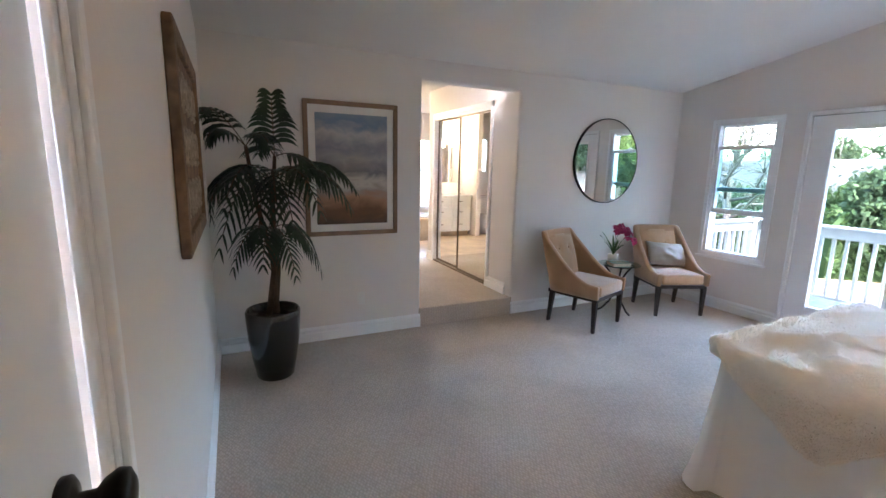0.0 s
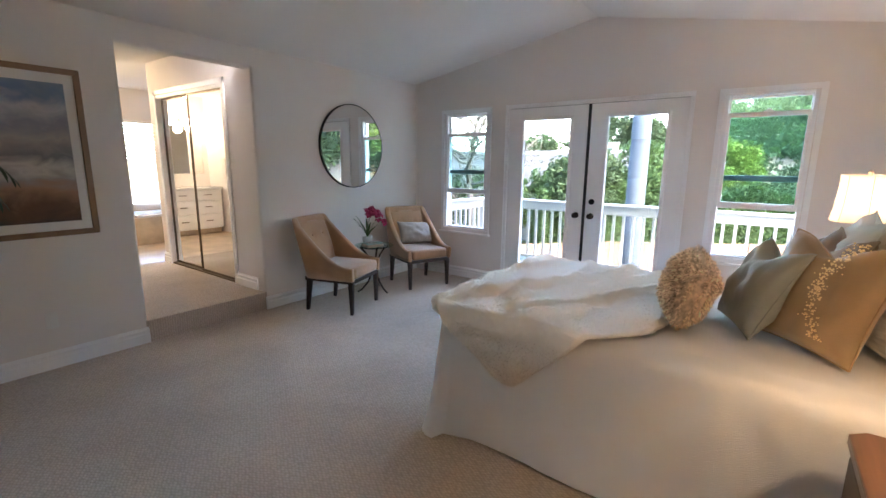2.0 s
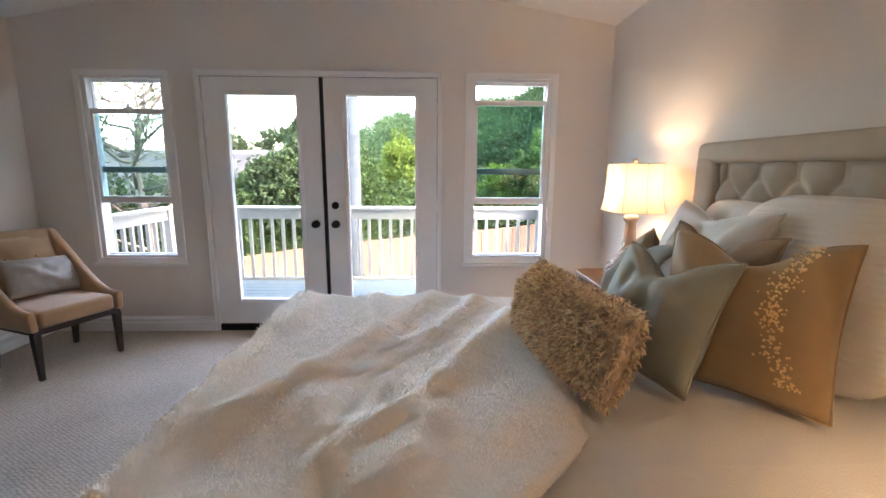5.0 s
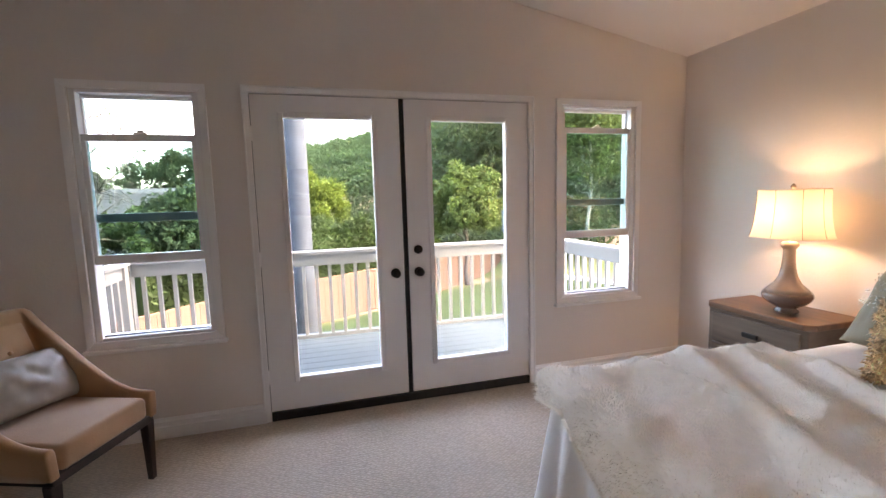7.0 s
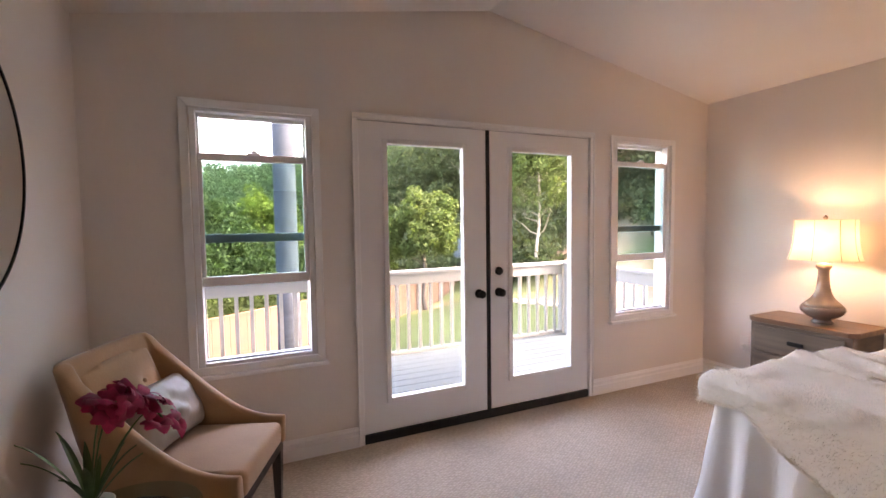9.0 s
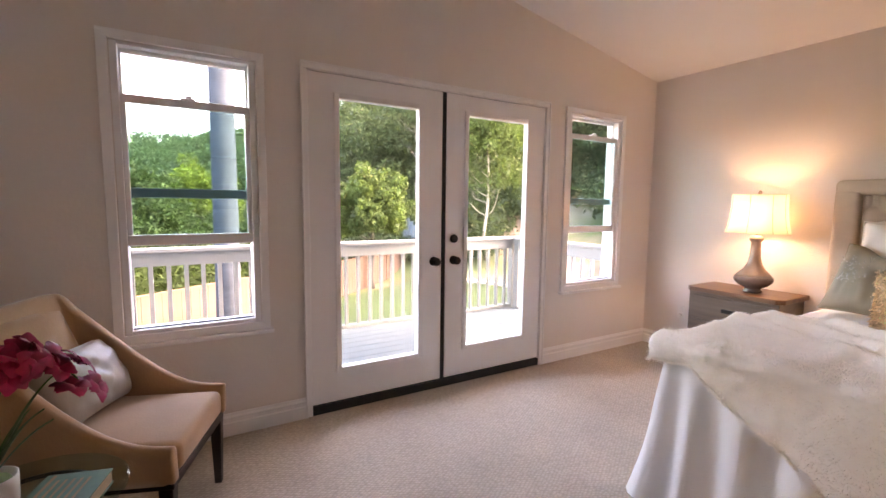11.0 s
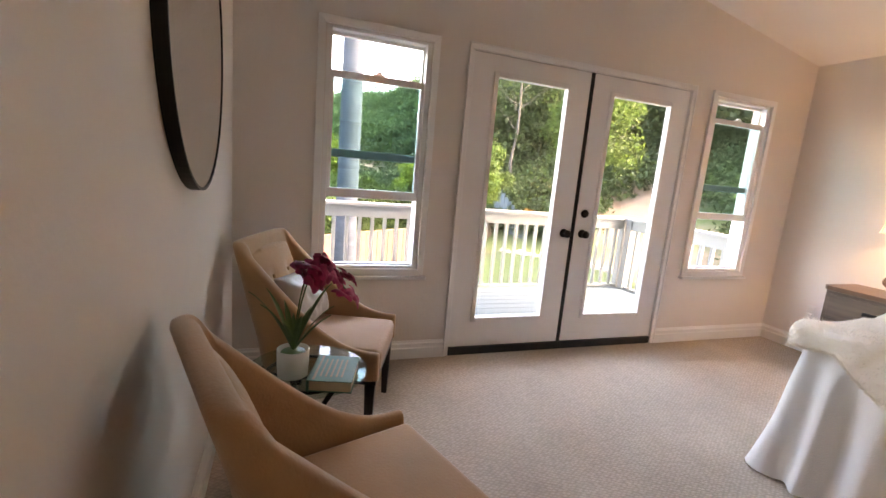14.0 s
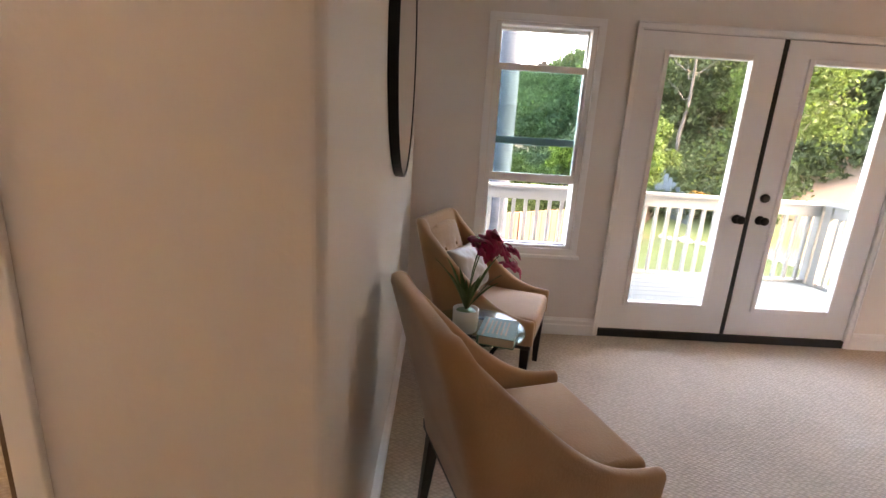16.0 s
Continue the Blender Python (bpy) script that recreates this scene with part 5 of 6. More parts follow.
def chair_back():
    nx, nz = 24, 22
    bm = bmesh.new()
    g = {}
    for s_ in (0, 1):
        for i in range(nx + 1):
            for j in range(nz + 1):
                u, v = 2 * i / nx - 1, j / nz
                z = 0.38 + 0.50 * v
                x = u * 0.228
                y = 0.180 + 0.145 * v + (0.045 if s_ else 0.0)
                if not s_:
                    y += 0.025 * u * u - 0.02 * math.sin(v * math.pi)
                    for px, pz in ((-0.09, 0.74), (0.09, 0.74)):
                        y += 0.012 * math.exp(-((x - px) ** 2 + (z - pz) ** 2) / 0.0008)
                edge = max(abs(u), v)
                if edge > 0.93:
                    y += (-1 if s_ else 1) * 0.02 * ((edge - 0.93) / 0.07) ** 2
                g[s_, i, j] = bm.verts.new((x, y, z))
    for s_ in (0, 1):
        for i in range(nx):
            for j in range(nz):
                f = (g[s_, i, j], g[s_, i + 1, j], g[s_, i + 1, j + 1], g[s_, i, j + 1])
                bm.faces.new(f if not s_ else f[::-1])
    for i in range(nx):
        for j in (0, nz):
            bm.faces.new((g[0, i, j], g[1, i, j], g[1, i + 1, j], g[0, i + 1, j]) if j == 0 else (g[0, i + 1, j], g[1, i + 1, j], g[1, i, j], g[0, i, j]))
    for j in range(nz):
        for i in (0, nx):
            bm.faces.new((g[0, i, j + 1], g[1, i, j + 1], g[1, i, j], g[0, i, j]) if i == 0 else (g[0, i, j], g[1, i, j], g[1, i, j + 1], g[0, i, j + 1]))
    return bm


def leg(x, y, splay):
    bm = bmesh.new()
    a, b = 0.024, 0.015
    vs = [bm.verts.new((x + s1 * a, y + s2 * a, 0.315)) for s1, s2 in ((-1, -1), (1, -1), (1, 1), (-1, 1))]
    vb = [bm.verts.new((x + s1 * b, y + splay + s2 * b, 0)) for s1, s2 in ((-1, -1), (1, -1), (1, 1), (-1, 1))]
    bm.faces.new(vs)
    bm.faces.new(vb[::-1])
    for i in range(4):
        j = (i + 1) % 4
        bm.faces.new((vs[j], vs[i], vb[i], vb[j]))
    bmesh.ops.bevel(bm, geom=list(bm.edges), offset=0.003, segments=1, affect="EDGES")
    return bm


def armchair(at, rz, label):
    c = thing("slipper_chair", label, "chair", at, rz, group="chairs by the round mirror")
    part("seat", boxes((-0.236, 0.236, -0.285, 0.23, 0.35, 0.465), bev=0.03, seg=4), SUEDE, c, smooth=True)
    part("seat_rail", boxes((-0.275, 0.275, -0.275, 0.265, 0.312, 0.352), bev=0.004), DARKWOOD, c, "dark wood seat rail")
    part("backrest", chair_back(), SUEDE, c, smooth=True)
    part("shell", chair_shell(), SUEDE, c, smooth=True)
    for px in (-0.09, 0.09):
        b = bmesh.new()
        bmesh.ops.create_uvsphere(b, u_segments=12, v_segments=8, radius=0.011)
        part("button", turned(b, pose(px, 0.281, 0.74)), SUEDE, c, smooth=True)
    for x, y, s_ in ((-0.257, -0.248, 0.0), (0.257, -0.248, 0.0), (-0.252, 0.225, 0.035), (0.252, 0.225, 0.035)):
        part("leg", leg(x, y, s_), DARKWOOD, c, "tapered dark wood leg")
    return c


armchair((3.975, 4.375, 0), 18, "tan suede slipper chair with dark tapered legs")
armchair((5.172, 4.340, 0), -21, "tan suede slipper chair holding a satin pillow")
lp = thing("lumbar_pillow", "silver-taupe satin lumbar pillow on the chair", "pillow")
lp.matrix_world = pose(5.172, 4.340, 0, 0, 0, -21) @ pose(0.055, 0.11, 0.478, -28, 4, 0)
part("cushion", cushion(0.50, 0.29, 0.15, seed=31, wrinkle=0.01, pinch=0.10), SATIN, lp, smooth=True)

tb = thing("side_table", "round glass side table on curved dark metal legs", "side table", (4.56, 4.50, 0))
part("tabletop", capped([(0.215, 0.535), (0.22, 0.538), (0.22, 0.545), (0.215, 0.548)], 48), TGLASS, tb, "clear round glass top")
part("ring", join(tube([(0.15 * math.cos(a), 0.15 * math.sin(a), 0.527) for a in [2 * math.pi * i / 32 for i in range(33)]], 0.007, 6)), BLACK, tb)
for k in range(3):
    a = radians(30 + 120 * k)
    c, s_ = math.cos(a), math.sin(a)
    part("leg", tube([(r * c, r * s_, z) for r, z in ((0.20, 0.008), (0.15, 0.035), (0.075, 0.12), (0.035, 0.22), (0.03, 0.29), (0.055, 0.38), (0.11, 0.47), (0.16, 0.528))], 0.011, 8), DARKWOOD, tb, "curved dark leg", smooth=True)
part("collar", capped([(0.045, 0.24), (0.05, 0.25), (0.05, 0.28), (0.045, 0.29)], 20), DARKWOOD, tb)

orc = thing("orchid", "dark pink orchid in a small white pot on the glass table", "potted plant", (4.51, 4.555, 0.549))
part("pot", capped([(0.047, 0), (0.052, 0.004), (0.055, 0.05), (0.056, 0.10), (0.052, 0.10), (0.050, 0.085)], 32), POTW, orc, smooth=True)
part("moss", capped([(0.049, 0.080), (0.040, 0.092), (0.012, 0.098)], 16), LEAFG, orc)
for k in range(11):
    a = k * 2.4
    L = rng.uniform(0.13, 0.24)
    up = rng.uniform(1.0, 2.1)
    vs, fs = [], []
    for i in range(9):
        t = i / 8
        r = L * t * 0.75
        z = 0.09 + up * L * t - 0.35 * L * t * t * up
        w = 0.011 * math.sin(math.pi * min(0.98, 0.12 + 0.88 * t))
        c, s_ = math.cos(a), math.sin(a)
        vs += [(r * c - s_ * w, r * s_ + c * w, z), (r * c, r * s_, z - 0.004), (r * c + s_ * w, r * s_ - c * w, z)]
    for i in range(8):
        fs += [(3 * i, 3 * i + 1, 3 * i + 4, 3 * i + 3), (3 * i + 1, 3 * i + 2, 3 * i + 5, 3 * i + 4)]
    part("leaf", (vs, fs), LEAFG, orc)


def flower(at, nrm):
    vs, fs = [], []
    m = Vector(nrm).to_track_quat("Z", "Y").to_matrix()
    for k in range(6):
        a = k * math.pi / 3 + rng.uniform(-0.2, 0.2)
        L, W = rng.uniform(0.038, 0.052), rng.uniform(0.018, 0.026)
        base = len(vs)
        for i in range(5):
            t = i / 4
            w = W * math.sin(math.pi * (0.1 + 0.85 * t))
            z = 0.012 * math.sin(t * 3) + 0.006 * (k % 2)
            for s_ in (-1, 0, 1):
                p = Vector((L * t * math.cos(a) - s_ * w * math.sin(a), L * t * math.sin(a) + s_ * w * math.cos(a), z - 0.004 * abs(s_)))
                vs.append(m @ p + Vector(at))
        for i in range(4):
            for s_ in (0, 1):
                q = base + 3 * i + s_
                fs.append((q, q + 1, q + 4, q + 3))
    return vs, fs


for (dx, dy, bends) in ((-0.02, -0.06, 0.14), (0.03, -0.15, 0.20)):
    pts = []
    for i in range(9):
        t = i / 8
        pts.append((dx * 0.4 * t + dx * t * t * 0.9, dy * 0.4 * t + dy * t * t * 0.9, 0.09 + 0.31 * math.sin(t * (1.75 if dx < 0 else 2.5))))
    part("stem", tube(pts, 0.0025, 6), LEAFG, orc)
    for i in range(5, 9):
        for _ in range(2):
            p = Vector(pts[i]) + Vector((rng.uniform(-0.025, 0.025), rng.uniform(-0.025, 0.025), rng.uniform(-0.02, 0.02)))
            part("flower", flower(p, (rng.uniform(-0.6, 0.6), rng.uniform(-1, 0), rng.uniform(-0.1, 0.9))), PETAL, orc, smooth=True)

bk = thing("book", "green cloth-bound book lying on the glass table", "book", (4.456, 4.413, 0.549), -106)
part("pages", boxes((-0.068, 0.071, -0.100, 0.100, 0.004, 0.038)), BOOKP, bk)
part("cover", boxes((-0.075, 0.075, -0.103, 0.103, 0.038, 0.041), (-0.075, 0.075, -0.103, 0.103, 0.0, 0.004), (-0.078, -0.070, -0.103, 0.103, 0.0, 0.041), bev=0.001, seg=1), BOOKG, bk)
part("title_bars", boxes(*[(-0.040 + 0.018 * q, -0.034 + 0.018 * q, -0.07, 0.07, 0.0411, 0.0418) for q in range(5)], (-0.060, -0.052, -0.095, 0.095, 0.0411, 0.0418)), TAN, bk)

# ---- wall things ----
mr = thing("round_mirror", "large round wall mirror in a thin black metal frame", "mirror", (4.60, Y1 - 0.001, 1.655))
ring = [(0.462, 0.0), (0.470, 0.0), (0.470, 0.034), (0.461, 0.034), (0.461, 0.020), (0.462, 0.0)]
rb, _ = lathe(ring, 96)
part("frame", turned(rb, pose(0, 0, 0, 90, 0, 0)), BLACK, mr, "thin black metal rim")
part("mirror_pane", turned(capped([(0.460, 0.0), (0.460, 0.0305)], 96), pose(0, 0, 0, 90, 0, 0)), MIRROR, mr)

pf = thing("framed_picture", "large beach seascape print in a brown wood frame with white mat", "picture", (1.69, Y1 - 0.001, 1.51))
W2, H2 = 0.405, 0.565
part("frame", join(*[prism(p, "y", -0.030, 0, 0.004) for p in (
    [(-W2, -H2), (W2, -H2), (W2 - 0.038, -H2 + 0.038), (-W2 + 0.038, -H2 + 0.038)], [(-W2, H2), (W2, H2), (W2 - 0.038, H2 - 0.038), (-W2 + 0.038, H2 - 0.038)],
    [(-W2, -H2), (-W2, H2), (-W2 + 0.038, H2 - 0.038), (-W2 + 0.038, -H2 + 0.038)], [(W2, -H2), (W2, H2), (W2 - 0.038, H2 - 0.038), (W2 - 0.038, -H2 + 0.038)])]), FRAMEW, pf)
part("mat_board", boxes((-W2 + 0.03, W2 - 0.03, -0.014, -0.010, -H2 + 0.03, H2 - 0.03)), MATW, pf)
part("print", boxes((-W2 + 0.095, W2 - 0.095, -0.018, -0.015, -H2 + 0.10, H2 - 0.10)), BEACH, pf, "painted beach, surf and clouded sky")

ap = thing("carved_panel", "carved brown wood wall panel with lime-washed relief", "wall art", (X0 + 0.001, 3.32, 1.615))
part("frame", join(*[prism(p, "x", 0, 0.035, 0.006) for p in (
    [(-0.53, -0.41), (0.53, -0.41), (0.46, -0.34), (-0.46, -0.34)], [(-0.53, 0.41), (0.53, 0.41), (0.46, 0.34), (-0.46, 0.34)],
    [(-0.53, -0.41), (-0.53, 0.41), (-0.46, 0.34), (-0.46, -0.34)], [(0.53, -0.41), (0.53, 0.41), (0.46, 0.34), (0.46, -0.34)])]), RUSTIC, ap)
part("board", boxes((0, 0.018, -0.47, 0.47, -0.35, 0.35)), RUSTIC, ap)
for gy in range(5):
    for gz in range(3):
        cy, cz = -0.36 + 0.18 * gy, -0.21 + 0.21 * gz
        pts = [(0.020, cy + (0.03 + 0.035 * t / 9) * math.cos(t * 0.9), cz + (0.03 + 0.04 * t / 9) * math.sin(t * 0.9)) for t in range(14)]
        part("scroll", tube(pts, 0.007, 6), LIMEW, ap, "lime-washed carved scroll")
for name, x, z, w, h in (("wall_outlet", 1.75, 0.35, 0.035, 0.057),):
    o = thing(name, "white outlet plate low on the wall beside the plant", "outlet", (x, Y1, z))
    part("plate", boxes((-w, w, -0.006, 0, -h, h), bev=0.003), PLATE, o)
    part("socket", boxes((-0.016, 0.016, -0.009, -0.006, 0.010, 0.042), (-0.016, 0.016, -0.009, -0.006, -0.042, -0.010), bev=0.003), PLATE, o)

# ---- palm plant ----
pl = thing("palm_plant", "tall artificial palm with dark fronds in a black pot", "potted plant", (0.955, 4.33, 0))
part("pot", capped([(0.12, 0), (0.13, 0.01), (0.155, 0.14), (0.178, 0.30), (0.188, 0.44), (0.190, 0.50), (0.180, 0.515), (0.170, 0.505), (0.168, 0.47)], 40), POTB, pl, "glossy black tapered pot", smooth=True)
part("soil", capped([(0.168, 0.45), (0.10, 0.475), (0.02, 0.48)], 24), SOIL, pl)
prng = random.Random(11)


def frond(base, az, rise, droop, L, spread=0.80, n=13):
    """A feathered palm frond: an arching rib with narrow, hanging leaflets on both sides."""
    pts = []
    c, s_ = math.cos(az), math.sin(az)
    for i in range(n + 1):
        t = i / n
        r = L * (spread * t - 0.12 * spread * t * t)
        p = Vector(base) + Vector((r * c, r * s_, L * (rise * t - droop * t ** 2.2)))
        p.x, p.y = max(p.x, 0.61 - 0.955), min(p.y, 0.50)
        pts.append(p)
    vs, fs = [], []
    side = Vector((-s_, c, 0))
    for i in range(3, n + 1):
        t = i / n
        d = (pts[i] - pts[i - 1]).normalized()
        ll = 0.25 * max(math.sin(math.pi * min(1, 0.25 + 0.68 * t)), 0.75 if spread < 0.2 else 0.3) * prng.uniform(0.85, 1.12) * (L / 0.6) ** 0.5
        for sg in (-1, 1):
            out = (side * sg * 0.9 + d * (0.35 + 0.5 * t)).normalized()
            w = 0.0155
            q = d * w
            row = []
            for k in range(5):
                u = k / 4
                row.append(pts[i] + out * ll * u * (1 - 0.18 * u) + Vector((0, 0, -0.50 * ll * u * u)))
            k0 = len(vs)
            for k, p in enumerate(row):
                f = (0.5, 1.0, 1.0, 0.75, 0.05)[k]
                for e in (p - q * f, p + q * f):
                    vs.append(Vector((max(e.x, 0.59 - 0.955), min(e.y, 0.52), e.z)))
            for k in range(4):
                fs.append((k0 + 2 * k, k0 + 2 * k + 1, k0 + 2 * k + 3, k0 + 2 * k + 2))
    return pts, vs, fs


heads = []
for tx, ty, h, bx2, by2 in ((0.03, 0.0, 1.66, -0.12, -0.03), (-0.03, -0.02, 1.60, 0.06, 0.0), (0.02, 0.03, 1.44, 0.03, -0.02)):
    pts = [(tx, ty, 0.46), (tx + (bx2 - tx) * 0.3 + 0.03, ty, 0.46 + (h - 0.46) * 0.35), (tx + (bx2 - tx) * 0.7, ty + by2 * 0.5, 0.46 + (h - 0.46) * 0.7), (bx2, by2, h)]
    part("trunk", tube(pts, [0.021, 0.018, 0.016, 0.012], 10), STEM, pl, "brown curving stem", smooth=True)
    heads.append((bx2, by2, h))
heads.append((0.02, -0.01, 1.10))
# which stem, bearing, rise, droop, length, spread
FR = [(0, -2.25, 0.85, 0.62, 0.66, 0.80), (0, 2.6, 0.75, 0.7, 0.5, 0.7), (0, -0.9, 0.7, 0.7, 0.42, 0.6), (1, -1.75, 0.88, 0.03, 0.47, 0.10), (1, 1.9, 0.55, 0.5, 0.45, 0.7), (1, -0.5, 0.35, 0.8, 0.50, 0.85),
      (2, 0.05, 0.67, 0.75, 0.76, 0.88), (2, -0.45, 0.62, 0.85, 0.71, 0.86), (2, -1.0, 0.62, 0.90, 0.67, 0.80), (2, -1.6, 0.57, 0.85, 0.65, 0.80), (2, -2.2, 0.67, 0.90, 0.69, 0.84),
      (2, -2.75, 0.62, 0.95, 0.67, 0.80), (2, 3.0, 0.62, 0.90, 0.65, 0.75), (2, 0.7, 0.67, 0.80, 0.59, 0.75), (2, -1.3, 0.37, 0.90, 0.60, 0.7), (2, -2.5, 0.32, 0.95, 0.67, 0.72), (2, -1.95, 0.27, 0.90, 0.59, 0.6),
      (3, -0.35, 0.45, 1.05, 0.50, 0.75), (3, -0.95, 0.20, 0.95, 0.42, 0.60), (3, -2.6, 0.45, 0.95, 0.46, 0.75), (3, -1.9, 0.40, 0.9, 0.42, 0.7)]
for h_, az, rise, droop, L, sp in FR:
    pts, vs, fs = frond(heads[h_], az, rise, droop, L, sp)
    fo = part("frond", (vs, fs), FROND, pl)
    part("rib", tube(pts[::2], 0.0035, 5), STEM, fo)

# ---- deck ----
DX, DN, DS, DZ = 7.74, 4.92, 0.25, -0.05
dk = thing("deck", "white painted board deck outside the double doors", "deck", (5.93, 0, DZ))
dk["kind"] = "structure"
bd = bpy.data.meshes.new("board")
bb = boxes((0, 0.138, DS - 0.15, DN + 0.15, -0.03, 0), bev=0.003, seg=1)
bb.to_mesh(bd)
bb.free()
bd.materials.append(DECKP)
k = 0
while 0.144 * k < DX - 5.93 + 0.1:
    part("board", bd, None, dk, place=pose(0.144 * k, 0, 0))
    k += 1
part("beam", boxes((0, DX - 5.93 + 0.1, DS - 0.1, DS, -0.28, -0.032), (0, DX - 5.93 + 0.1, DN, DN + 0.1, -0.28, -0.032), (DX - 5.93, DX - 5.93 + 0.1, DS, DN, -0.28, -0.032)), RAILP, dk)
for px, py in ((DX - 5.93 + 0.05, DS - 0.05), (DX - 5.93 + 0.05, DN + 0.05)):
    part("post", boxes((px - 0.07, px + 0.07, py - 0.07, py + 0.07, -2.9 - DZ, -0.28)), RAILP, dk)


def railing(name, p, q, label):
    d = Vector(q) - Vector(p)
    L = d.length
    r = thing(name, label, "railing", (p[0], p[1], DZ), math.degrees(math.atan2(d.y, d.x)), group="deck railings")
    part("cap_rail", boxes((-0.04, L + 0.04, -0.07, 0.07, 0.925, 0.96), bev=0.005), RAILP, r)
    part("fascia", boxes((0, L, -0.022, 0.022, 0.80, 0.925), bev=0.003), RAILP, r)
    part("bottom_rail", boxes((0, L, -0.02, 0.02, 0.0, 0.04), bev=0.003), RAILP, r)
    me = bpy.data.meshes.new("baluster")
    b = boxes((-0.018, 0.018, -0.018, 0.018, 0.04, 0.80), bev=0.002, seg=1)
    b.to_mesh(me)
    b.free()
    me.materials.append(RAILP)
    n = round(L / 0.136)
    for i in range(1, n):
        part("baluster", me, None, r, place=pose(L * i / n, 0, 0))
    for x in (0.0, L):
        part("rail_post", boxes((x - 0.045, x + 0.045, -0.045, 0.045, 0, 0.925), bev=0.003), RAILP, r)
    return r


railing("deck_railing", (DX, DS), (DX, DN), "white wooden railing along the deck front")
railing("deck_railing", (5.98, DN), (DX - 0.12, DN), "white wooden railing at the chair end of the deck")
railing("deck_railing", (5.98, DS), (DX - 0.12, DS), "white wooden railing at the bed end of the deck")

# ---- ground and hills ----
GZ = -2.9
HILLS = [(-180, 0, 200), (-100, 8, 80), (-70, 18, 70), (-50, 20, 70), (-35, 22, 75), (-22, 22, 95), (-8, 19, 140), (3, 18.5, 165), (10, 12, 190), (18, 4, 220), (28, 2, 230), (45, 2, 230), (70, 1, 230), (120, 0, 230), (180, 0, 200)]


def hill_at(az):
    for a, b in zip(HILLS, HILLS[1:]):
        if a[0] <= az <= b[0]:
            t = (az - a[0]) / (b[0] - a[0])
            t = t * t * (3 - 2 * t)
            return a[1] + (b[1] - a[1]) * t, a[2] + (b[2] - a[2]) * t
    return 0, 200


def ground_z(x, y):
    dx, dy = x - 3.0, y - 3.0
    r, az = math.hypot(dx, dy), math.degrees(math.atan2(dy, dx))
    top, far = hill_at(az)
    start = 25.0 if az < -15 else 34.0
    if az < -40:
        start = 25 - min(13, (-40 - az) * 0.45)
    t = max(0, min(1, (r - start) / (far - start)))
    shape = t ** 1.15
    h = GZ + (top - GZ + 0.0) * shape if top > 0 else GZ
    if t > 0:
        h += min(1, t * 4) * (1.6 * noise.noise(Vector((x * 0.03, y * 0.03, 0))) + 0.5 * noise.noise(Vector((x * 0.15, y * 0.15, 0))))
    return h


gv, gf = [], []
radii = [0, 4, 8, 12, 16, 20, 22, 24, 26, 28, 30, 33, 36, 40, 45, 50, 56, 63, 71, 80, 90, 100, 112, 125, 140, 155, 170, 190, 210, 240, 300, 500, 1200, 3000]
NS = 180
for r in radii:
    for i in range(NS):
        a = 2 * math.pi * i / NS
        x, y = 3 + r * math.cos(a), 3 + r * math.sin(a)
        gv.append((x, y, ground_z(x, y)))
for k in range(len(radii) - 1):
    for i in range(NS):
        j = (i + 1) % NS
        gf.append((k * NS + i, (k + 1) * NS + i, (k + 1) * NS + j, k * NS + j))
gr = part("ground", (gv, gf), SLOPE, smooth=True)
tagged(gr, "brown brushy ground rising into wooded hills", kind="structure")
lawn = part("lawn", prism([(9, 12), (9, -9), (20, -10.5), (24.5, -9.0), (25.0, -7.0), (22.2, -2.2), (19.9, 1.1), (17.2, 5.2), (14, 8.2), (11, 11)], "z", GZ, GZ + 0.03), LAWN)
tagged(lawn, "green mown back lawn", kind="structure")
STO = []
srng = random.Random(3)
for k in range(26):
    t = k / 25
    x, y = 20 + 4.8 * t, -10.6 + 3.4 * t * t + 0.2
    b = bmesh.new()
    bmesh.ops.create_icosphere(b, subdivisions=1, radius=srng.uniform(0.12, 0.22))
    for v in b.verts:
        v.co *= srng.uniform(0.8, 1.15)
    st = part("edging_stone", b, STONE, place=pose(x, y, GZ + 0.08))
    tagged(st, "rough pale edging stone beside the lawn", "stone", "edging stones")

fp = [(9.5, 14.5), (12.0, 11.0), (14.2, 8.4), (17.4, 5.4), (20.2, 1.3), (22.6, -2.3), (25.6, -5.6), (28.6, -8.3)]
fn = thing("board_fence", "tan vertical-board wooden fence behind the lawn", "fence", (0, 0, GZ))
picket = bpy.data.meshes.new("picket")
b = boxes((-0.145, 0.145, -0.012, 0.012, 0.02, 1.60), bev=0.004, seg=1)
b.to_mesh(picket)
b.free()
picket.materials.append(FENCE)
for p, q in zip(fp, fp[1:]):
    d = Vector((q[0] - p[0], q[1] - p[1]))
    n = round(d.length / 0.30)
    ang = math.degrees(math.atan2(d.y, d.x))
    zq = max(GZ, ground_z(*p)) - GZ
    for i in range(n):
        x, y = p[0] + d.x * (i + 0.5) / n, p[1] + d.y * (i + 0.5) / n
        part("picket", picket, None, fn, place=pose(x, y, zq, 0, 0, ang))
    part("fence_post", boxes((-0.06, 0.06, -0.06, 0.06, 0, 1.66), bev=0.005), FENCEP, fn, place=pose(p[0], p[1], zq, 0, 0, ang))
    part("fence_cap", boxes((0, d.length, -0.04, 0.04, 1.60, 1.64)), FENCEP, fn, place=pose(p[0], p[1], zq, 0, 0, ang))
wf = thing("white_fence", "short run of weathered white fence climbing the slope", "fence", (27.0, -9.3, GZ + 0.3), 25)
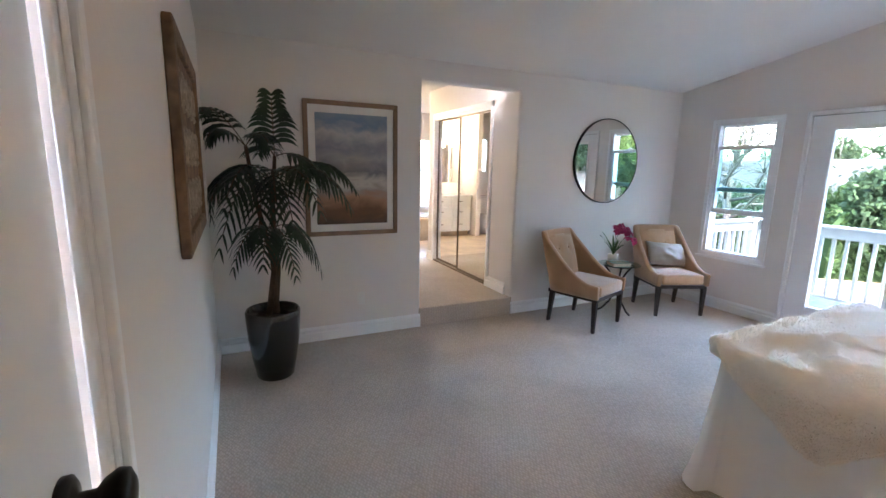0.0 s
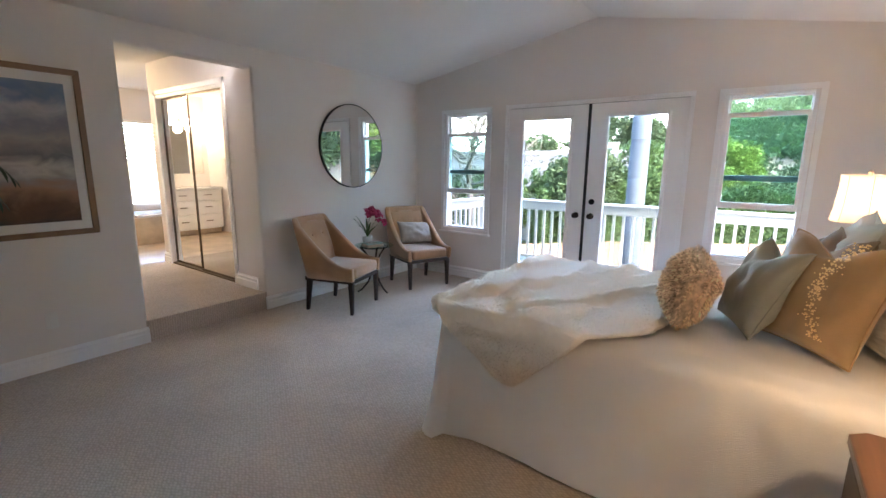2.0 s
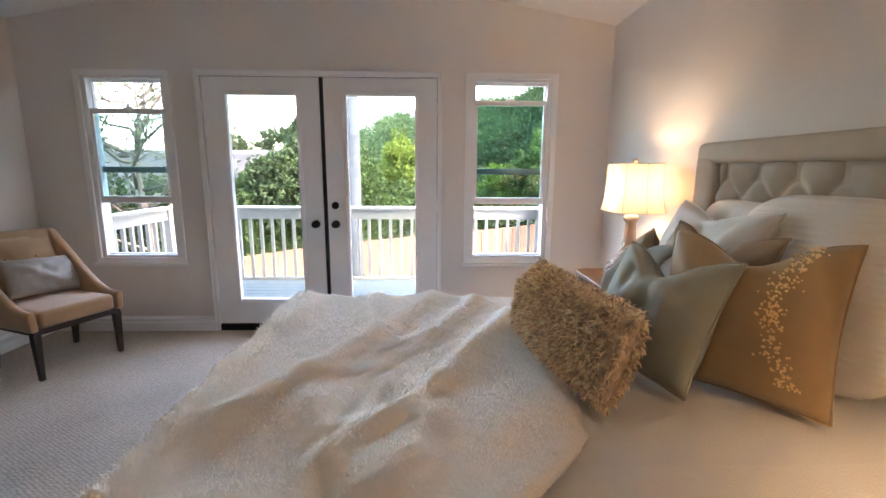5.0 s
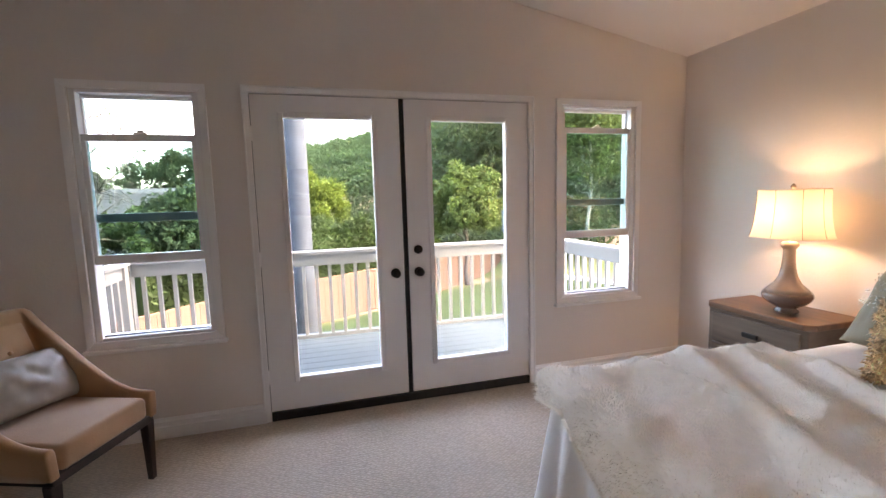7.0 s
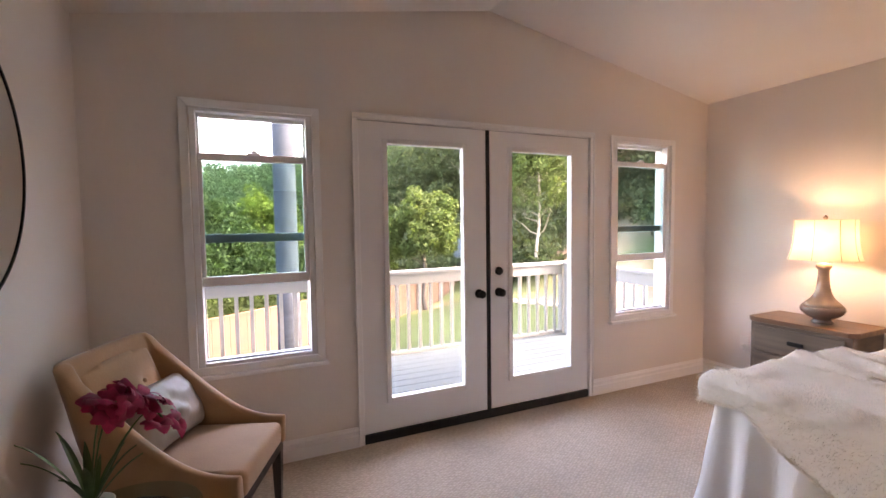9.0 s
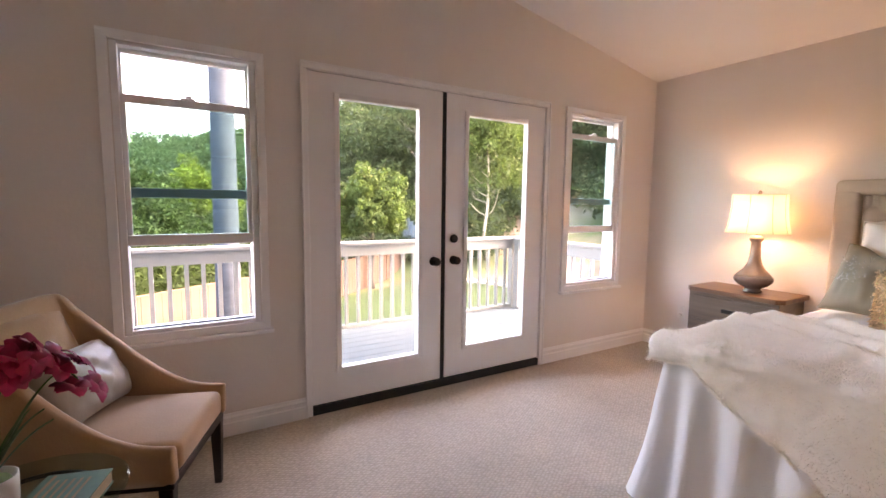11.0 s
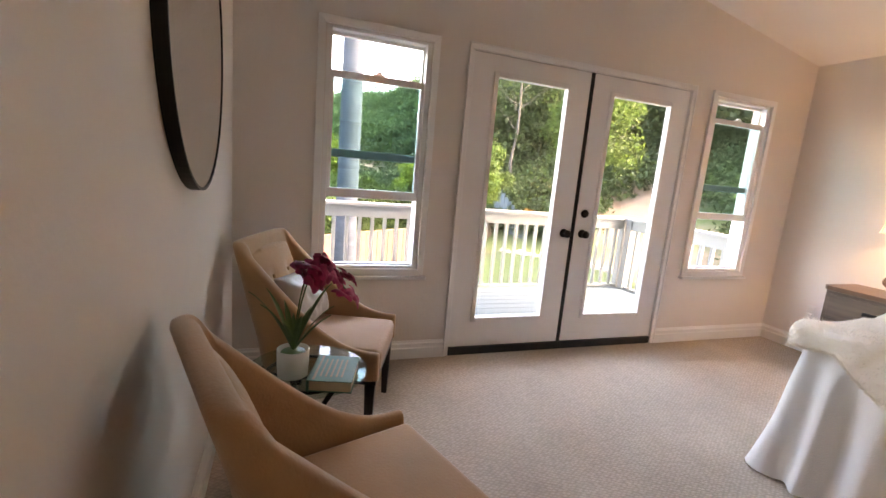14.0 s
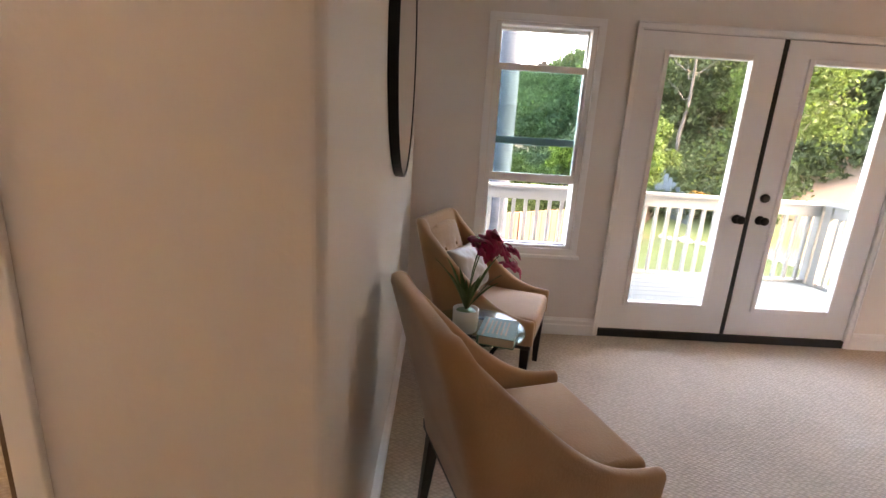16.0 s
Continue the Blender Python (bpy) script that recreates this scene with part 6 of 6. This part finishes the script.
for k in range(9):
    part("picket", boxes((0.28 * k - 0.13, 0.28 * k + 0.13, -0.015, 0.015, 0.22 * k - 0.4, 0.22 * k + 1.5), bev=0.004), DECKP, wf)

# ---- neighbouring houses ----


def house(name, x, y, rz, w, d, eave, ridge, label, chimney=None):
    h = thing(name, label, "house", (x, y, GZ), rz)
    e, r = eave - GZ, ridge - GZ
    part("wall", prism([(0, 0), (d, 0), (d, e), (d / 2, r - 0.15), (0, e)], "x", 0, w), STUCCO, h)
    n = 13
    rise, run = r - e, d / 2 + 0.5
    slope = math.atan2(rise + 0.1, run)
    rows = 16
    L = math.hypot(rise + 0.1, run)
    tile = bpy.data.meshes.new("tile_course")
    tb2 = boxes((-0.5, w + 0.5, 0, L / rows + 0.04, -0.02, 0.05))
    tb2.to_mesh(tile)
    tb2.free()
    tile.materials.append(ROOFT)
    for sgn in (0, 1):
        rf2 = part("roof", boxes((-0.5, w + 0.5, 0, L, -0.12, -0.03)), ROOFT, h, "grey tiled roof slope",
                   place=(pose(0, -0.5, e - 0.1) if sgn == 0 else pose(w, d + 0.5, e - 0.1, 0, 0, 180)) @ pose(0, 0, 0, math.degrees(slope), 0, 0))
        for i in range(rows):
            part("tile_course", tile, None, rf2, place=pose(0, L * i / rows, 0, 2.0, 0, 0))
    for k in range(4):
        wx = w * (k + 0.5) / 4
        wn2 = part("window", boxes((wx - 0.6, wx + 0.6, -0.03, 0.02, e - 1.9, e - 0.8)), TRIM, h)
        part("pane", boxes((wx - 0.52, wx + 0.52, -0.04, -0.031, e - 1.82, e - 0.88)), CERAMD, wn2)
    if chimney:
        part("chimney", boxes((chimney - 0.35, chimney + 0.35, d / 2 - 0.3, d / 2 + 0.3, r - 0.6, r + 0.42), (chimney - 0.4, chimney + 0.4, d / 2 - 0.35, d / 2 + 0.35, r + 0.42, r + 0.52)), STUCCO, h)
    return h


house("house", 32.5, 7.6, 90, 15, 8, -0.9, 2.3, "cream stucco house with a grey tiled roof and chimney", 1.3)


# ---- trees ----
trng = random.Random(8)


def trunk_with_limbs(t, height, r0, limbs, reach, material, rng2, z_from=0.4, twigs=0):
    pts = [(0.014 * height * math.sin(i * 1.3), 0.012 * height * math.sin(i * 2.1), height * i / 6) for i in range(7)]
    part("trunk", tube(pts, [r0 * (1 - 0.8 * i / 6) for i in range(7)], 10), material, t, smooth=True)
    bms = []
    for k in range(limbs):
        f = rng2.uniform(z_from, 0.95)
        i = min(5, int(f * 6))
        p = Vector(pts[i]).lerp(Vector(pts[i + 1]), f * 6 - i)
        a = rng2.uniform(0, 2 * math.pi)
        L = reach * rng2.uniform(0.6, 1.1) * (1.2 - f * 0.5)
        lp = []
        for q in range(6):
            s_ = q / 5
            lp.append(p + Vector((math.cos(a) * L * s_, math.sin(a) * L * s_, L * (0.55 * s_ + 0.25 * s_ * s_))) + Vector((rng2.gauss(0, 0.05), rng2.gauss(0, 0.05), rng2.gauss(0, 0.05))) * L)
        bms.append(tube(lp, [r0 * 0.38 * (1 - 0.85 * q / 5) for q in range(6)], 6))
        for _ in range(twigs):
            st = lp[rng2.randrange(2, 6)]
            dv = Vector((rng2.gauss(0, 1), rng2.gauss(0, 1), rng2.gauss(0.3, 0.7))).normalized() * L * rng2.uniform(0.25, 0.5)
            bms.append(tube([st, st + dv * 0.5 + Vector((0, 0, 0.05)), st + dv], [r0 * 0.12, r0 * 0.08, r0 * 0.03], 4))
    part("limbs", join(*bms), material, t, smooth=True)


def tree(name, at, height, radii, material, label, clumps=60, per=60, leaf_size=0.10, bark=BARKD, limbs=7, spread=0.28, dense=True):
    t = thing(name, label, "tree", at)
    trunk_with_limbs(t, height - radii[2] * 0.6, 0.14, limbs, radii[0] * 0.7, bark, trng)
    c = clumpy(trng, (0, 0, height - radii[2]), radii, clumps, per, spread)
    part("crown", leaves(c, leaf_size, trng), material, t, kind="")
    return t


tree("bushy_tree", (23.6, -4.0, GZ), 6.1, (1.9, 1.9, 2.3), LIME, "round bushy tree with pale green clusters by the fence", 150, 110, 0.11, spread=0.22)
tree("bushy_tree", (24.6, -1.6, GZ), 4.6, (1.3, 1.3, 1.8), YELL, "low lime-green bush behind the fence", 60, 90, 0.10)
tree("yellow_tree", (28.5, 3.1, GZ), 6.4, (1.6, 1.6, 2.3), YELL, "bright yellow-green conical tree behind the hedge", 90, 100, 0.11)
tree("broadleaf_tree", (17.8, 6.7, GZ), 5.5, (1.35, 1.35, 2.3), OLIVE, "dark green broadleaf tree behind the fence", 130, 100, 0.10)
tree("broadleaf_tree", (21.3, 5.2, GZ), 5.2, (1.8, 1.7, 2.2), HEDGE, "dark green broadleaf tree beside the hedge", 110, 100, 0.10)
tree("broadleaf_tree", (15.2, 10.4, GZ), 4.0, (1.6, 1.6, 1.8), OLIVE, "grey-green broadleaf tree near the bare tree", 110, 90, 0.10)
tree("broadleaf_tree", (20.5, 11.8, GZ), 3.9, (1.5, 1.5, 1.7), HEDGE, "dark green tree in front of the neighbour's roof", 90, 90, 0.11)

for fx, fy, ft, fr in ((60, 14.4, 7.4, 3.0), (61, 17.6, 7.9, 3.2), (66, 22.5, 7.2, 3.6), (58, 27, 5.6, 3.2), (64, 33, 6.0, 4.0)):
    tree("skyline_tree", (fx, fy, GZ), ft - GZ, (fr, fr, fr * 0.7), OLIVE, "broad dark tree standing above the far houses", 70, 60, 0.22, limbs=5, spread=0.3)
for fx, fy, ft, fr, fm in ((24.0, 7.6, 1.75, 1.6, OLIVE), (23.2, 9.9, 1.5, 1.5, HEDGE), (24.6, 6.2, 1.4, 1.3, YELL), (22.0, 12.6, 1.1, 1.6, OLIVE), (19.8, 15.6, 1.0, 1.6, HEDGE), (17.0, 13.2, 0.7, 1.5, OLIVE)):
    tree("garden_tree", (fx, fy, GZ), ft - GZ, (fr, fr, 1.7), fm, "leafy garden tree in front of the grey roof", 80, 90, 0.11, limbs=4, spread=0.26)
hd = thing("hedge", "tall clipped green hedge behind the board fence", "hedge", (0, 0, GZ))
hc = []
hp2 = [(16.5, 8.0), (19.2, 5.2), (21.8, 2.0), (24.0, -0.6)]
hr = np.random.RandomState(5)
for p, q in zip(hp2, hp2[1:]):
    n = 9000
    t = hr.uniform(0, 1, n)
    u = hr.uniform(-0.8, 0.8, n)
    d = np.array(q) - np.array(p)
    nrm = np.array((-d[1], d[0])) / np.linalg.norm(d)
    x = p[0] + d[0] * t + nrm[0] * u
    y = p[1] + d[1] * t + nrm[1] * u
    top = 3.35 + 0.3 * np.sin(x * 2.1) + 0.25 * np.sin(y * 3.7 + x)
    z = top * np.sqrt(hr.uniform(0.02, 1, n)) * np.where(np.abs(u) > 0.6, 0.95, 1.0)
    hc.append(np.stack([x, y, z], 1))
part("crown", leaves(np.concatenate(hc), 0.10, trng), HEDGE, hd)
part("core", join(*[turned(boxes((0, math.dist(p, q), -0.5, 0.5, 0, 2.9), bev=0.2), pose(p[0], p[1], 0, 0, 0, math.degrees(math.atan2(q[1] - p[1], q[0] - p[0])))) for p, q in zip(hp2, hp2[1:])]), HEDGE, hd)

bare = thing("bare_tree", "nearly leafless grey tree with a web of thin branches", "tree", (13.6, 9.0, GZ))
trunk_with_limbs(bare, 6.6, 0.13, 22, 2.6, BARKD, trng, 0.3, twigs=30)
part("crown", leaves(clumpy(trng, (0, 0, 4.9), (2.6, 2.6, 2.2), 70, 14, 0.35), 0.06, trng), OLIVE, bare)
wt = thing("white_trunk_tree", "slender tree with a pale bare trunk and sparse lime leaves", "tree", (25.6, -12.4, ground_z(25.6, -12.4) - 0.1))
trunk_with_limbs(wt, 10.5, 0.11, 18, 2.3, BARKW, trng, 0.25, twigs=5)
part("crown", leaves(clumpy(trng, (0, 0, 6.4), (2.6, 2.6, 4.2), 230, 60, 0.26), 0.12, trng), LIME, wt)
wt2 = thing("eucalyptus", "tall grey eucalyptus trunk among the dark trees", "tree", (36, -13.0, ground_z(36, -13.0) - 0.1))
trunk_with_limbs(wt2, 14, 0.15, 12, 3, BARKD, trng, 0.35, twigs=3)
part("crown", leaves(clumpy(trng, (0, 0, 10.5), (4, 4, 4), 120, 40, 0.3), 0.16, trng), OLIVE, wt2)
pm = thing("fan_palm_trunk", "tall smooth grey palm trunk rising past the deck", "tree", (11.9, 3.42, GZ))
part("trunk", tube([(0, 0, 0), (0.0, 0.0, 3), (0.02, 0, 6), (0.05, 0, 9), (0.1, 0, 13)], [0.24, 0.21, 0.20, 0.19, 0.18], 20), BARKG, pm, smooth=True)
for k in range(18):
    a = k * 2.4
    pts2, vs2, fs2 = [], [], []
    L = 2.0
    for i in range(8):
        t = i / 7
        w = 0.35 * math.sin(math.pi * min(0.97, 0.1 + t))
        p = Vector((math.cos(a) * L * t, math.sin(a) * L * t, 13 + 0.8 * t * (1 + (k % 3)) * 0.6 - 1.3 * t * t))
        s2 = Vector((-math.sin(a), math.cos(a), 0)) * w
        vs2 += [p - s2, p + Vector((0.0, 0, 0.05)), p + s2]
    for i in range(7):
        fs2 += [(3 * i, 3 * i + 1, 3 * i + 4, 3 * i + 3), (3 * i + 1, 3 * i + 2, 3 * i + 5, 3 * i + 4)]
    part("frond", (vs2, fs2), HEDGE, pm)

# scrub and woods over the slopes, too many to count
wr = random.Random(21)
near, far_, tall = [], [], []


def blob(rr, c, s, per):
    q = rr.normal(size=(per, 3))
    q /= np.linalg.norm(q, axis=1)[:, None]
    q[:, 2] = np.abs(q[:, 2]) * 0.9
    return c + q * s * rr.uniform(0.7, 1.05, (per, 1))


rr = np.random.RandomState(17)
for k in range(6400):
    az = wr.uniform(-75, 60)
    top, far2 = hill_at(az)
    r = 27 + (far2 * 1.05 - 27) * wr.random() ** 1.3
    if az < -42:
        r = wr.uniform(18, 70)
    x, y = 3 + r * math.cos(radians(az)), 3 + r * math.sin(radians(az))
    z = ground_z(x, y)
    bare_patch = noise.noise(Vector((x * 0.07, y * 0.07, 7)))
    if r < 50 and az < -26 and bare_patch > 0.12:
        continue
    if 5 < az < 50 and r < 45:
        continue
    s = (0.75 + r * 0.016) * wr.uniform(0.6, 1.3)
    pts3 = blob(rr, np.array((x, y, z + s * 0.35)), s, 60 if r < 60 else 90)
    (near if r < 60 else far_).append(pts3)
for k in range(150):
    az = wr.uniform(-60, -17)
    r = wr.uniform(38, 70)
    x, y = 3 + r * math.cos(radians(az)), 3 + r * math.sin(radians(az))
    z = ground_z(x, y)
    for q in range(9):
        tall.append(blob(rr, np.array((x + wr.gauss(0, 1.1), y + wr.gauss(0, 1.1), z + wr.uniform(2, 7.5))), wr.uniform(0.7, 1.4), 46))
tagged(part("hill_scrub", leaves(np.concatenate(near), 0.19, trng), OLIVE), "mixed green scrub on the near slope", kind="stuff")
tagged(part("hill_woods", leaves(np.concatenate(far_), 0.42, trng), FAR), "dense green scrub covering the far hill", kind="stuff")
tagged(part("slope_trees", leaves(np.concatenate(tall), 0.24, trng), OLIVE), "dark eucalyptus foliage on the slope", kind="stuff")
tree("dry_bush", (27.6, -10.2, ground_z(27.6, -10.2)), 1.6, (0.9, 0.9, 0.8), ORANGE, "orange-brown dry bush on the slope", 30, 50, 0.08, limbs=3)
